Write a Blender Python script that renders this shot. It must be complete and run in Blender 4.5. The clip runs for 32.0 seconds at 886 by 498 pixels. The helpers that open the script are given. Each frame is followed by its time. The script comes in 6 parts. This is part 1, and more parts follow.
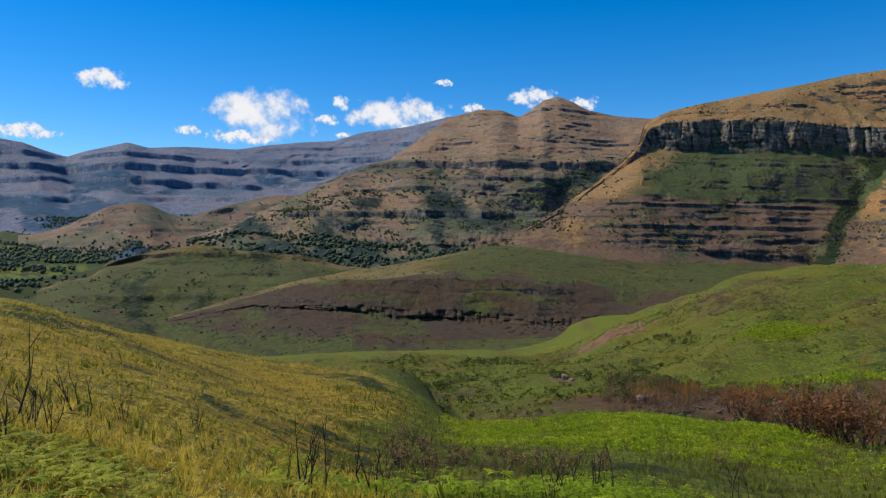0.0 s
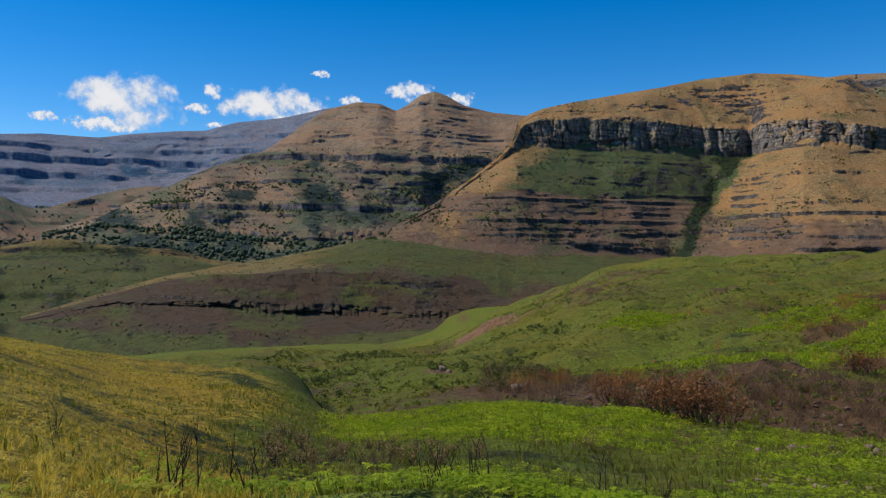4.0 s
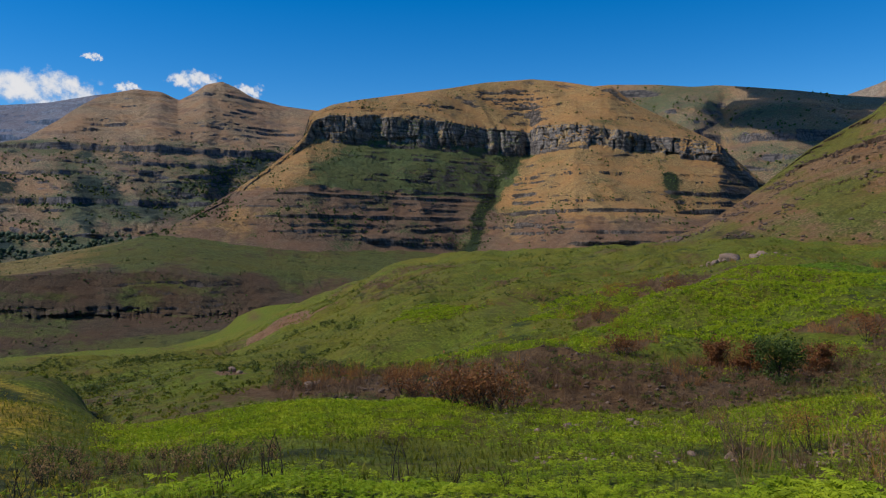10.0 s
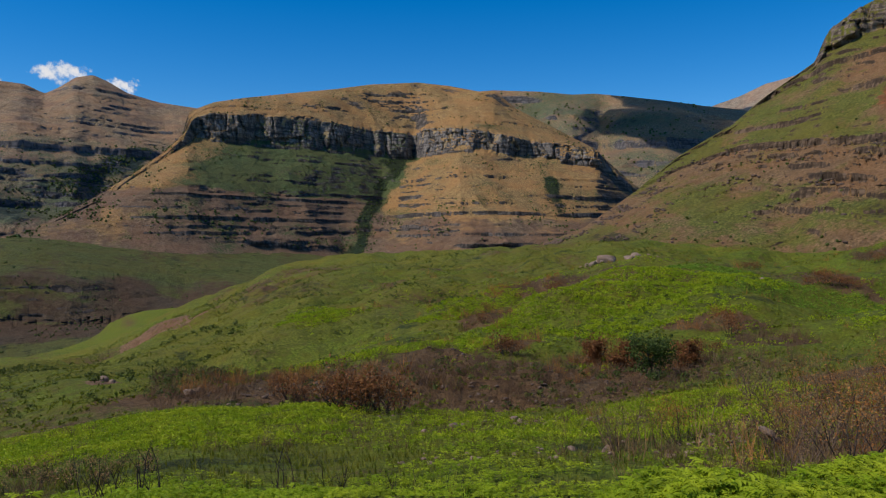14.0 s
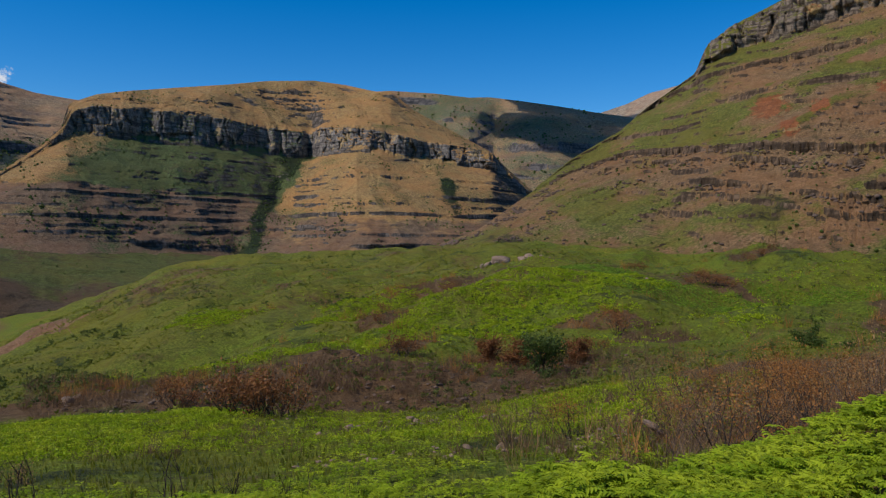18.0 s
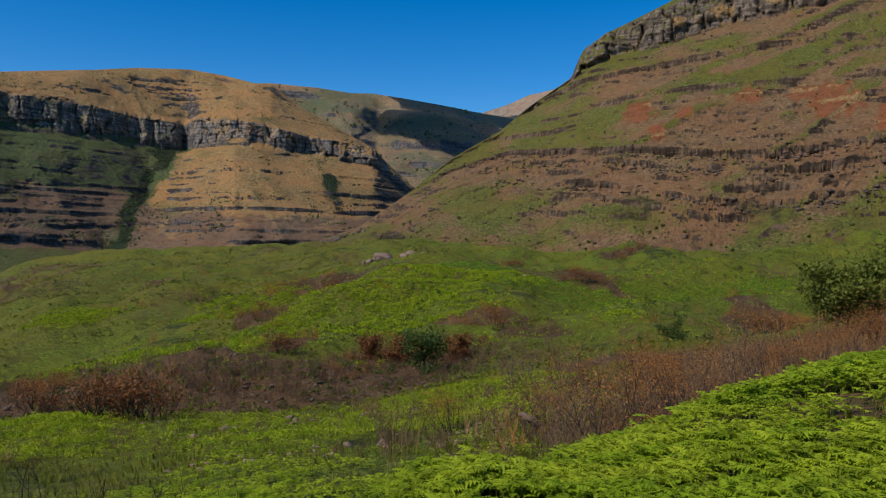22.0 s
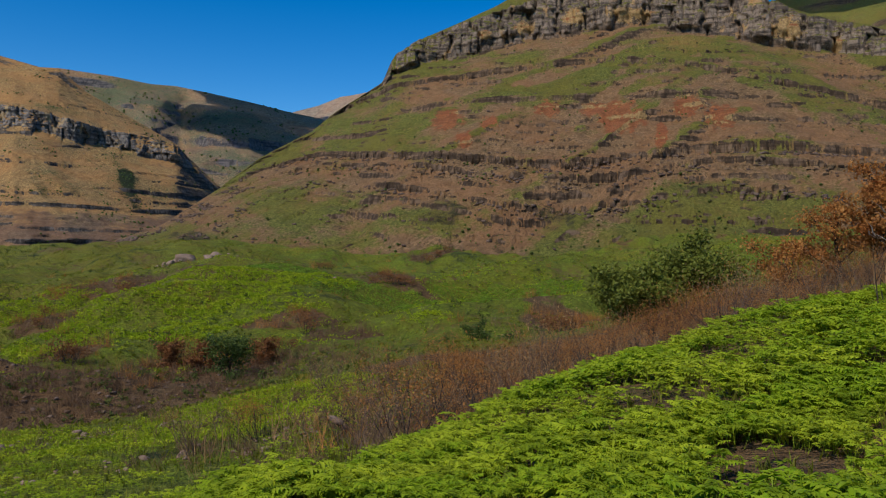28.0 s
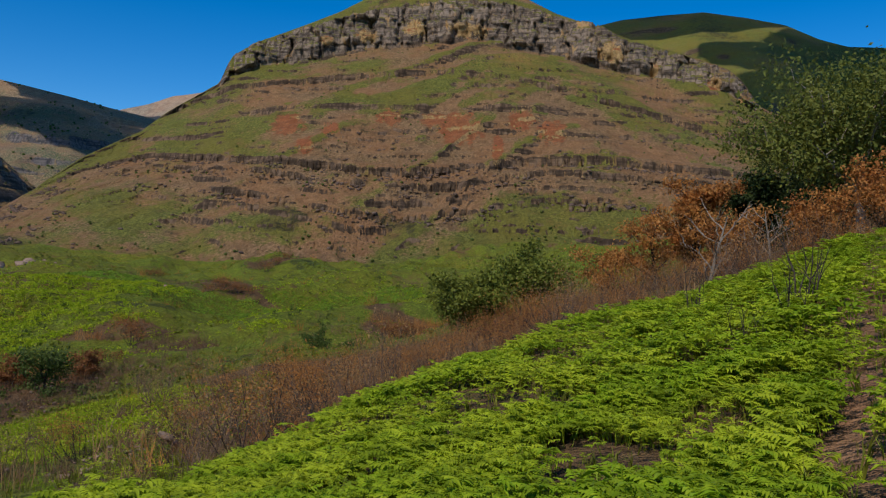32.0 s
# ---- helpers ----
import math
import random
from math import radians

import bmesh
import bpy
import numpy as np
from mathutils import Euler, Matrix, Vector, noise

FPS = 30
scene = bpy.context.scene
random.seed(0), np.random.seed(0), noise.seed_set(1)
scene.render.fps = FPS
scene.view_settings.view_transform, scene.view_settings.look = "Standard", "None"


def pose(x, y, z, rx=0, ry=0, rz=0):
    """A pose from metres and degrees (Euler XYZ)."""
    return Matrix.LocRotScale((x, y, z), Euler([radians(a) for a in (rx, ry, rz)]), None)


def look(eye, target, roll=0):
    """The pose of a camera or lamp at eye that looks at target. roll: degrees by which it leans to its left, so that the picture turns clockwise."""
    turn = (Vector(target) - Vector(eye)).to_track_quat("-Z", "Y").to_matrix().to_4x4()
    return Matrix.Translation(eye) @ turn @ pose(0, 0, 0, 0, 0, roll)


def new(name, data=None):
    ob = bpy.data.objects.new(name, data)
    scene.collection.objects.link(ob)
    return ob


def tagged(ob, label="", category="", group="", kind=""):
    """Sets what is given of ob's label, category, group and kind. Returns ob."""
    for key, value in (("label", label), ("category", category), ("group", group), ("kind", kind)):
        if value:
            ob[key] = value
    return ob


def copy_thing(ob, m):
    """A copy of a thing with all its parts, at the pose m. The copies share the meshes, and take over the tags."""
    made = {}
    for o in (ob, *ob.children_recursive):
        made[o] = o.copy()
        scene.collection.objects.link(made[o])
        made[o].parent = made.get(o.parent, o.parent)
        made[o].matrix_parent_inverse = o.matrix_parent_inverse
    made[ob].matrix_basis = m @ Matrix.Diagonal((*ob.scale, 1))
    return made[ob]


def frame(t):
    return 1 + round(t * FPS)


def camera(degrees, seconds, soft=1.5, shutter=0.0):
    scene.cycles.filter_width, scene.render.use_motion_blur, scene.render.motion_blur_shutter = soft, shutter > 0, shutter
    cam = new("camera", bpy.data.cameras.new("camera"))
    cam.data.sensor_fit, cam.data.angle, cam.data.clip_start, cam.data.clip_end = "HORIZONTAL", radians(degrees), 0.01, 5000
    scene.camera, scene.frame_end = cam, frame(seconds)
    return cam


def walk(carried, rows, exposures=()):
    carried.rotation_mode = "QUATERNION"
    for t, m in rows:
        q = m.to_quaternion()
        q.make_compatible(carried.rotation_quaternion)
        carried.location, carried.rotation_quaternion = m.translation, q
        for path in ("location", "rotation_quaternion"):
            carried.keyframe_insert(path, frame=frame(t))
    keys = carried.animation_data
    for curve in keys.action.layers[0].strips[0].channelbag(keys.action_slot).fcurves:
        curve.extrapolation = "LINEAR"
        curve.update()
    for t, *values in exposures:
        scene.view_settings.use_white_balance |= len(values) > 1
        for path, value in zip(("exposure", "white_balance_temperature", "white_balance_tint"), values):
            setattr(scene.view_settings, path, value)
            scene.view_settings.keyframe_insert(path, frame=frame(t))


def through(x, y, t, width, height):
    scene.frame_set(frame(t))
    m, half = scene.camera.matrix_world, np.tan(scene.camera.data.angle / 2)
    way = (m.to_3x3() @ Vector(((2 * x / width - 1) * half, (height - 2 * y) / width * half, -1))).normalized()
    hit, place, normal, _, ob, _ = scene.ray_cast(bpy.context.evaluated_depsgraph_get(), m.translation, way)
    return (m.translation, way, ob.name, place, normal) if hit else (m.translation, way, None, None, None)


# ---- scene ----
EYE = 1.7
cam = camera(60.04, 32.0, soft=1.2)
# seconds, yaw, pitch, roll: the eye turns where it stands
ROWS = [
    (0.0, 0.000, 0.000, -0.000),
    (0.5, -1.036, -0.112, 0.028),
    (1.0, -2.291, -0.190, 0.032),
    (1.5, -3.341, -0.255, 0.057),
    (2.0, -4.584, -0.278, -0.022),
    (2.5, -5.612, -0.326, 0.064),
    (4.5, -10.360, -0.509, 0.029),
    (5.0, -11.611, -0.506, -0.012),
    (5.5, -12.872, -0.501, -0.084),
    (6.0, -14.187, -0.507, -0.084),
    (6.5, -15.568, -0.529, -0.034),
    (7.0, -16.921, -0.548, 0.030),
    (7.5, -18.260, -0.601, 0.039),
    (8.0, -19.574, -0.654, 0.123),
    (8.5, -20.904, -0.716, 0.199),
    (9.0, -22.057, -0.761, 0.254),
    (9.5, -23.307, -0.803, 0.322),
    (10.0, -24.511, -0.857, 0.381),
    (10.5, -25.681, -0.908, 0.415),
    (11.0, -26.823, -0.958, 0.410),
    (11.5, -27.941, -0.994, 0.394),
    (12.0, -29.026, -1.003, 0.378),
    (12.5, -30.064, -0.955, 0.309),
    (13.0, -31.069, -0.908, 0.328),
    (13.5, -32.032, -0.823, 0.339),
    (14.0, -32.977, -0.746, 0.343),
    (14.5, -33.900, -0.659, 0.327),
    (16.5, -37.664, -0.564, 0.287),
    (17.0, -38.636, -0.580, 0.272),
    (17.5, -39.638, -0.634, 0.145),
    (18.0, -40.687, -0.727, 0.045),
    (18.5, -41.793, -0.786, -0.019),
    (19.0, -42.893, -0.856, -0.114),
    (19.5, -44.001, -0.893, -0.269),
    (20.0, -45.130, -0.907, -0.317),
    (20.5, -46.128, -0.916, -0.364),
    (21.0, -47.330, -0.951, -0.457),
    (21.5, -48.311, -0.945, -0.464),
    (22.0, -49.478, -0.932, -0.464),
    (22.5, -50.434, -0.876, -0.538),
    (23.0, -51.579, -0.805, -0.596),
    (23.5, -52.530, -0.750, -0.656),
    (24.0, -53.596, -0.712, -0.617),
    (24.5, -54.720, -0.697, -0.675),
    (25.0, -55.834, -0.665, -0.715),
    (25.5, -57.001, -0.692, -0.792),
    (27.5, -62.192, -0.643, -1.044),
    (28.0, -63.566, -0.572, -1.102),
    (28.5, -64.868, -0.527, -1.097),
    (29.0, -66.425, -0.441, -1.150),
    (29.5, -67.725, -0.387, -1.170),
    (30.0, -69.290, -0.288, -1.191),
    (30.5, -70.630, -0.207, -1.220),
    (31.0, -72.307, -0.079, -1.311),
    (31.5, -73.678, 0.074, -1.391),
    (32.0, -75.412, 0.255, -1.474),
]
walk(cam, [(t, pose(0, 0, EYE, 90 + pitch, roll, yaw)) for t, yaw, pitch, roll in ROWS], exposures=((0.0, 0.22), (3.0, 0.14), (8.0, 0.0), (32.0, 0.0)))

# ---- light ----
SUN_BEARING, SUN_HEIGHT = -75.0, 47.0
world = bpy.data.worlds.new("sky")
scene.world = world
world.use_nodes = True
sky = world.node_tree.nodes.new("ShaderNodeTexSky")
sky.sky_type, sky.sun_disc = "NISHITA", False
sky.sun_elevation, sky.sun_rotation = radians(SUN_HEIGHT), radians(SUN_BEARING)
sky.altitude, sky.air_density, sky.dust_density, sky.ozone_density = 1800, 1.0, 0.2, 3.0
back = world.node_tree.nodes["Background"]
deep = world.node_tree.nodes.new("ShaderNodeHueSaturation")
deep.inputs["Hue"].default_value, deep.inputs["Saturation"].default_value = 0.504, 1.46
world.node_tree.links.new(sky.outputs[0], deep.inputs["Color"])
world.node_tree.links.new(deep.outputs[0], back.inputs[0])
back.inputs[1].default_value = 0.126
sun = new("sun", bpy.data.lights.new("sun", "SUN"))
sun.data.energy, sun.data.angle, sun.data.color = 3.4, radians(0.53), (1.0, 0.93, 0.82)
SUN_WAY = Vector((math.sin(radians(SUN_BEARING)) * math.cos(radians(SUN_HEIGHT)), math.cos(radians(SUN_BEARING)) * math.cos(radians(SUN_HEIGHT)), math.sin(radians(SUN_HEIGHT))))
sun.matrix_world = look(SUN_WAY * 100, (0, 0, 0))


# ---- noise in numpy ----
def lattice(ix, iy, seed):
    h = (ix * 374761393 + iy * 668265263 + seed * 1274126177) & 0xFFFFFFFF
    h = ((h ^ (h >> 13)) * 1274126177) & 0xFFFFFFFF
    return ((h ^ (h >> 16)) & 0xFFFF) / 32767.5 - 1.0


def vnoise(x, y, seed=0):
    x, y = np.broadcast_arrays(np.asarray(x, float), np.asarray(y, float))
    ix, iy = np.floor(x).astype(np.int64), np.floor(y).astype(np.int64)
    fx, fy = x - ix, y - iy
    fx, fy = fx * fx * fx * (fx * (fx * 6 - 15) + 10), fy * fy * fy * (fy * (fy * 6 - 15) + 10)
    a, b = lattice(ix, iy, seed), lattice(ix + 1, iy, seed)
    c, d = lattice(ix, iy + 1, seed), lattice(ix + 1, iy + 1, seed)
    return (a + (b - a) * fx) * (1 - fy) + (c + (d - c) * fx) * fy


def fbm(x, y, octaves=4, seed=0, gain=0.5):
    total, amp, norm = 0.0, 1.0, 0.0
    for o in range(octaves):
        total = total + amp * vnoise(x * 2 ** o + 17.3 * o, y * 2 ** o - 9.1 * o, seed + o)
        norm += amp
        amp *= gain
    return total / norm


def ridged(x, y, octaves=3, seed=0):
    return 1 - 2 * np.abs(fbm(x, y, octaves, seed))


def step01(x, a, b):
    t = np.clip((x - a) / (b - a), 0, 1)
    return t * t * (3 - 2 * t)


# ---- materials ----
class Nodes:
    """Short hand for a node tree."""

    def __init__(self, name, rough=0.9):
        self.mat = bpy.data.materials.new(name)
        self.mat.use_nodes = True
        self.tree = self.mat.node_tree
        self.bsdf = self.tree.nodes["Principled BSDF"]
        self.bsdf.inputs["Roughness"].default_value = rough
        self.bsdf.inputs["Specular IOR Level"].default_value = 0.2

    def add(self, kind, **inputs):
        n = self.tree.nodes.new(kind)
        for key, value in inputs.items():
            self.put(n.inputs[key.replace("_", " ")], value)
        return n

    def put(self, socket, value):
        if isinstance(value, bpy.types.NodeSocket):
            self.tree.links.new(value, socket)
        elif isinstance(value, tuple) and socket.type == "RGBA":
            socket.default_value = (*value, 1)
        else:
            socket.default_value = value

    def coord(self, squash=(1, 1, 1)):
        g = self.add("ShaderNodeTexCoord")
        m = self.add("ShaderNodeMapping")
        self.put(m.inputs["Vector"], g.outputs["Object"])
        m.inputs["Scale"].default_value = squash
        return m.outputs[0]

    def noise(self, vec, size, detail=4.0, rough=0.55):
        n = self.add("ShaderNodeTexNoise")
        self.put(n.inputs["Vector"], vec)
        n.inputs["Scale"].default_value = 1.0 / size
        n.inputs["Detail"].default_value = detail
        n.inputs["Roughness"].default_value = rough
        return n.outputs["Fac"]

    def ramp(self, fac, lo, hi):
        n = self.add("ShaderNodeMapRange")
        n.interpolation_type = "SMOOTHSTEP"
        self.put(n.inputs[0], fac)
        n.inputs[1].default_value, n.inputs[2].default_value = lo, hi
        return n.outputs[0]

    def math(self, op, a, b=0.5):
        n = self.add("ShaderNodeMath")
        n.operation = op
        self.put(n.inputs[0], a)
        self.put(n.inputs[1], b)
        return n.outputs[0]

    def mix(self, fac, a, b, blend="MIX"):
        n = self.add("ShaderNodeMix")
        n.data_type, n.blend_type = "RGBA", blend
        self.put(n.inputs[0], fac)
        self.put(n.inputs[6], a)
        self.put(n.inputs[7], b)
        return n.outputs[2]

    def bump(self, height, dist, strength=0.6):
        n = self.add("ShaderNodeBump")
        self.put(n.inputs["Height"], height)
        n.inputs["Distance"].default_value, n.inputs["Strength"].default_value = dist, strength
        self.put(self.bsdf.inputs["Normal"], n.outputs[0])

    def colour(self, value):
        self.put(self.bsdf.inputs["Base Color"], value)
        return self.mat


def terrain_material(name, green, dry, soil, scrub, rock, rock_dark, grain, steep=(0.74, 0.60), ochre=(0.30, 0.13, 0.05), bump=1.0, ledge=None, wash=None):
    """Ground cover by the mesh's cover attribute (dry grass, bare soil, scrub; alpha: red earth), bare rock where the
    mesh is steep. The tone attribute picks the cliff's rock over the ledges', which is browner and also darkened in
    place of shade, or a second grass colour. grain: metres of the coarse pattern.
    """
    n = Nodes(name, 0.95)
    p = n.coord()
    att = n.add("ShaderNodeAttribute")
    att.attribute_name = "cover"
    sep = n.add("ShaderNodeSeparateColor")
    n.put(sep.inputs[0], att.outputs["Color"])
    big, mid = n.noise(p, grain, 3), n.noise(p, grain / 6, 4)
    fine, tiny = n.noise(p, grain / 26, 4, 0.7), n.noise(p, grain / 75, 3, 0.7)
    bands = n.noise(n.coord((0.15, 0.15, 1.8)), grain / 8, 4, 0.6)
    cracks = n.noise(n.coord((1.0, 1.0, 0.22)), grain / 12, 4, 0.65)

    def edge(channel, soft=0.2):
        wob = n.math("MULTIPLY_ADD", mid, 0.7)
        wob.node.inputs[2].default_value = -0.35
        wob2 = n.math("MULTIPLY_ADD", fine, 0.9)
        wob2.node.inputs[2].default_value = -0.45
        s = n.math("ADD", n.math("ADD", channel, wob), wob2)
        return n.ramp(s, 0.5 - soft, 0.5 + soft)

    def two(c, k=0.42):
        a = n.mix(n.ramp(fine, 0.3, 0.7), tuple(v * k for v in c), tuple(min(1, v * 1.45) for v in c))
        a = n.mix(n.math("MULTIPLY", n.ramp(tiny, 0.52, 0.68), 0.7), a, tuple(v * 0.34 for v in c))
        a = n.mix(n.math("MULTIPLY", n.ramp(mid, 0.46, 0.62), 0.55), a, tuple(v * 0.55 for v in c))
        return n.mix(n.math("MULTIPLY", n.ramp(big, 0.35, 0.65), 0.45), a, tuple(v * w for v, w in zip(c, (1.15, 0.84, 0.7))))

    col = n.mix(edge(sep.outputs[0]), two(green), two(dry))
    tone = n.add("ShaderNodeAttribute")
    tone.attribute_name = "tone"
    if wash is not None:
        col = n.mix(n.math("MULTIPLY", n.ramp(n.math("ADD", tone.outputs["Fac"], n.math("MULTIPLY_ADD", mid, 0.8)), 0.55, 1.25), 0.9), col, two(wash))
    col = n.mix(edge(sep.outputs[1]), col, two(soil, 0.5))
    col = n.mix(edge(att.outputs["Alpha"], 0.1), col, two(ochre, 0.7))
    col = n.mix(edge(sep.outputs[2], 0.1), col, two(scrub, 0.45))
    geo = n.add("ShaderNodeNewGeometry")
    nz = n.add("ShaderNodeSeparateXYZ")
    n.put(nz.inputs[0], geo.outputs["Normal"])
    wob = n.math("MULTIPLY_ADD", fine, 0.3)
    wob.node.inputs[2].default_value = -0.15
    up = n.math("ADD", nz.outputs[2], wob)
    stone = n.mix(n.ramp(bands, 0.34, 0.6), rock_dark, rock)
    stone = n.mix(n.math("MULTIPLY", n.ramp(cracks, 0.55, 0.4), 0.75), stone, tuple(v * 0.7 for v in rock_dark))
    stone = n.mix(n.math("MULTIPLY", n.ramp(fine, 0.5, 0.75), 0.5), stone, tuple(v * 1.4 for v in rock))
    stone = n.mix(n.math("MULTIPLY", n.ramp(n.noise(n.coord((1, 1, 0.6)), grain / 3.2, 3), 0.6, 0.68), 0.8), stone, tuple(v * w for v, w in zip(rock, (1.7, 1.35, 0.75))))
    # brown ledge rock, darkened to stand in for shade under overhanging beds
    if ledge is not None:
        low = n.mix(n.ramp(bands, 0.38, 0.62), tuple(v * 0.35 for v in ledge), ledge)
        low = n.mix(n.math("MULTIPLY", n.ramp(cracks, 0.58, 0.42), 0.8), low, tuple(v * 0.22 for v in ledge))
        stone = n.mix(tone.outputs["Fac"], low, stone)
    stone = n.mix(n.math("MULTIPLY", edge(att.outputs["Alpha"], 0.1), 0.9), stone, n.mix(n.ramp(fine, 0.35, 0.65), (0.30, 0.18, 0.075), (0.52, 0.34, 0.14)))
    col = n.mix(n.ramp(up, steep[0], steep[1]), col, stone)
    n.bump(n.math("ADD", n.math("ADD", fine, tiny), n.math("ADD", cracks, n.math("MULTIPLY", mid, 2.0))), grain / 30 * bump, 0.9)
    return n.colour(col)


# blue of the distance haze is mixed into all of these base colours
far_haze_mat = terrain_material("far_range", (0.13, 0.20, 0.27), (0.25, 0.275, 0.335), (0.21, 0.225, 0.28), (0.055, 0.125, 0.20), (0.19, 0.23, 0.31), (0.09, 0.14, 0.215), 160)
# dry grass is less orange here, in place of haze
peak_mat = terrain_material("peak_slopes", (0.14, 0.165, 0.09), (0.37, 0.26, 0.155), (0.25, 0.175, 0.125), (0.036, 0.06, 0.05), (0.19, 0.17, 0.165), (0.056, 0.056, 0.064), 90)
pale_mat = terrain_material("pale_grass", (0.30, 0.25, 0.17), (0.42, 0.33, 0.24), (0.30, 0.22, 0.17), (0.1, 0.1, 0.06), (0.34, 0.28, 0.24), (0.2, 0.17, 0.15), 120)
# green and soil are cooled a little, standing in for haze
cliff_mat = terrain_material("cliff_slopes", (0.108, 0.14, 0.052), (0.42, 0.265, 0.11), (0.225, 0.15, 0.095), (0.03, 0.048, 0.02), (0.29, 0.255, 0.225), (0.075, 0.066, 0.066), 60, ledge=(0.185, 0.155, 0.135))
hill_mat = terrain_material("hill_slopes", (0.165, 0.17, 0.034), (0.30, 0.21, 0.07), (0.27, 0.165, 0.082), (0.06, 0.06, 0.024), (0.31, 0.235, 0.175), (0.085, 0.063, 0.05), 34, ochre=(0.29, 0.11, 0.045), ledge=(0.23, 0.15, 0.095))
bench_mat = terrain_material("bench_slopes", (0.115, 0.13, 0.036), (0.26, 0.20, 0.07), (0.105, 0.074, 0.045), (0.03, 0.045, 0.016), (0.12, 0.095, 0.08), (0.032, 0.028, 0.027), 44)
ground_mat = terrain_material("valley_ground", (0.14, 0.20, 0.014), (0.54, 0.375, 0.04), (0.155, 0.098, 0.048), (0.055, 0.075, 0.018), (0.20, 0.14, 0.10), (0.06, 0.045, 0.035), 14, steep=(0.62, 0.45), ochre=(0.25, 0.15, 0.085), wash=(0.175, 0.185, 0.024))


# ---- relief: each line is a row of points (bearing to the right of the first view in degrees, range and height in metres), placed to fit the camera's view at assumed ranges ----
FAR_CREST = [(-38.62, 4400, 455.2), (-31.88, 4400, 555.1), (-30.02, 4400, 552), (-28.74, 4400, 539.1), (-27.42, 4450, 508.2), (-26.14, 4500, 487), (-25.04, 4450, 515.7), (-23.64, 4400, 539.4), (-22.35, 4350, 562.1), (-21.04, 4400, 543.4), (-18.5, 4450, 564.6), (-15.02, 4500, 565.4), (-13.03, 4500, 593), (-10.19, 4500, 618.6), (-8.14, 4500, 628.7), (-6.06, 4450, 673.5), (-2.7, 4400, 701.3), (0.25, 4300, 740.1), (2.36, 4300, 764.8), (4.89, 4300, 715.3), (13.11, 4300, 622.1)]
FAR_MID = [(-38.62, 4000, 257.4), (-30.02, 3950, 294.1), (-27.75, 3700, 268), (-26.07, 3700, 243), (-23.29, 3600, 271), (-20, 3600, 266), (-18.12, 3800, 297), (-15.02, 3700, 280.9), (-13.03, 3800, 304.5), (-9.37, 3920, 346), (-6.06, 3900, 376.1), (-2.7, 3800, 396.1), (4.89, 3800, 395.1), (13.11, 3800, 386.3)]
FAR_FOOT = [(-38.62, 3000, 63.9), (-30.02, 2950, 63.8), (-26.75, 2850, 78.6), (-23.29, 2700, 104.1), (-21.85, 2650, 112.3), (-19.63, 2800, 96.9), (-17.35, 2800, 112), (-14.62, 2750, 140.9), (-11.82, 2900, 171.1), (-3.54, 3000, 180.4), (13.11, 3000, 176.1)]
PEAK_CREST = [(-18.5, 2000, 31.1), (-15.02, 2100, 66), (-13.03, 2150, 108.2), (-10.6, 2200, 154.7), (-7.72, 2300, 218.4), (-3.96, 2450, 288.1), (-2.07, 2600, 363.6), (-0.59, 2750, 439.4), (0.68, 2850, 493.1), (2.78, 2900, 529), (4.47, 2900, 523.7), (5.64, 2900, 497.3), (6.56, 2900, 524), (7.47, 2900, 559), (8.55, 2900, 572.3), (9.46, 2900, 554), (10.68, 2900, 518.3), (12.71, 2900, 491.6), (14.31, 2900, 482.2), (18.95, 2900, 458.5), (27.82, 2900, 419.4)]
PEAK_UPPER = [(-18.5, 1950, 23.5), (-15.02, 2050, 58.6), (-10.6, 2130, 139), (-7.72, 2180, 191.1), (-3.96, 2230, 232.9), (-2.07, 2250, 265.2), (0.68, 2300, 266.1), (4.05, 2250, 259.7), (7.39, 2330, 270.8), (8.43, 2385, 272.9), (10.28, 2430, 294.2), (13.11, 2500, 290.6), (20.82, 2500, 296.2), (27.82, 2500, 280.3)]
PEAK_LOWER = [(-18.5, 1930, 19.2), (-15.02, 2000, 52.9), (-10.6, 1980, 96.4), (-7.31, 1920, 90.1), (-3.54, 1880, 79.1), (0.68, 1880, 75.1), (3.63, 1930, 71.3), (6.97, 2040, 100.2), (9.04, 2150, 120.6), (13.11, 2250, 132.5), (27.82, 2250, 120.5)]
PEAK_FOOT = [(-18.5, 1900, 13.7), (-15.02, 1900, 40.9), (-9.37, 1750, 18.2), (-3.54, 1680, 2.9), (3.21, 1680, 2.9), (6.97, 1800, 16.2), (13.11, 1900, 16.7), (27.82, 1900, 15.3)]
CLIFF_CREST = [(1.52, 1010, -8.7), (4.89, 1080, 17.6), (6.97, 1150, 42.9), (9.04, 1220, 71.8), (11.09, 1300, 107.9), (12.91, 1370, 148.3), (14.31, 1430, 188.6), (14.7, 1500, 240.1), (16.46, 1600, 277.6), (18.58, 1650, 297.9), (19.41, 1700, 310.1), (22.28, 1750, 331.1), (25.11, 1800, 351.2), (27.74, 1875, 378.15), (31.18, 1900, 388.7), (33.47, 1900, 379.9), (35.69, 1850, 355.9), (36.84, 1850, 356.9), (38.49, 1850, 312.4), (41.77, 1850, 255.7), (44.19, 1880, 216.7), (45.18, 1900, 185.4), (47.15, 1950, 128.9), (49.26, 2000, 67.4), (51.89, 2000, 10.7)]
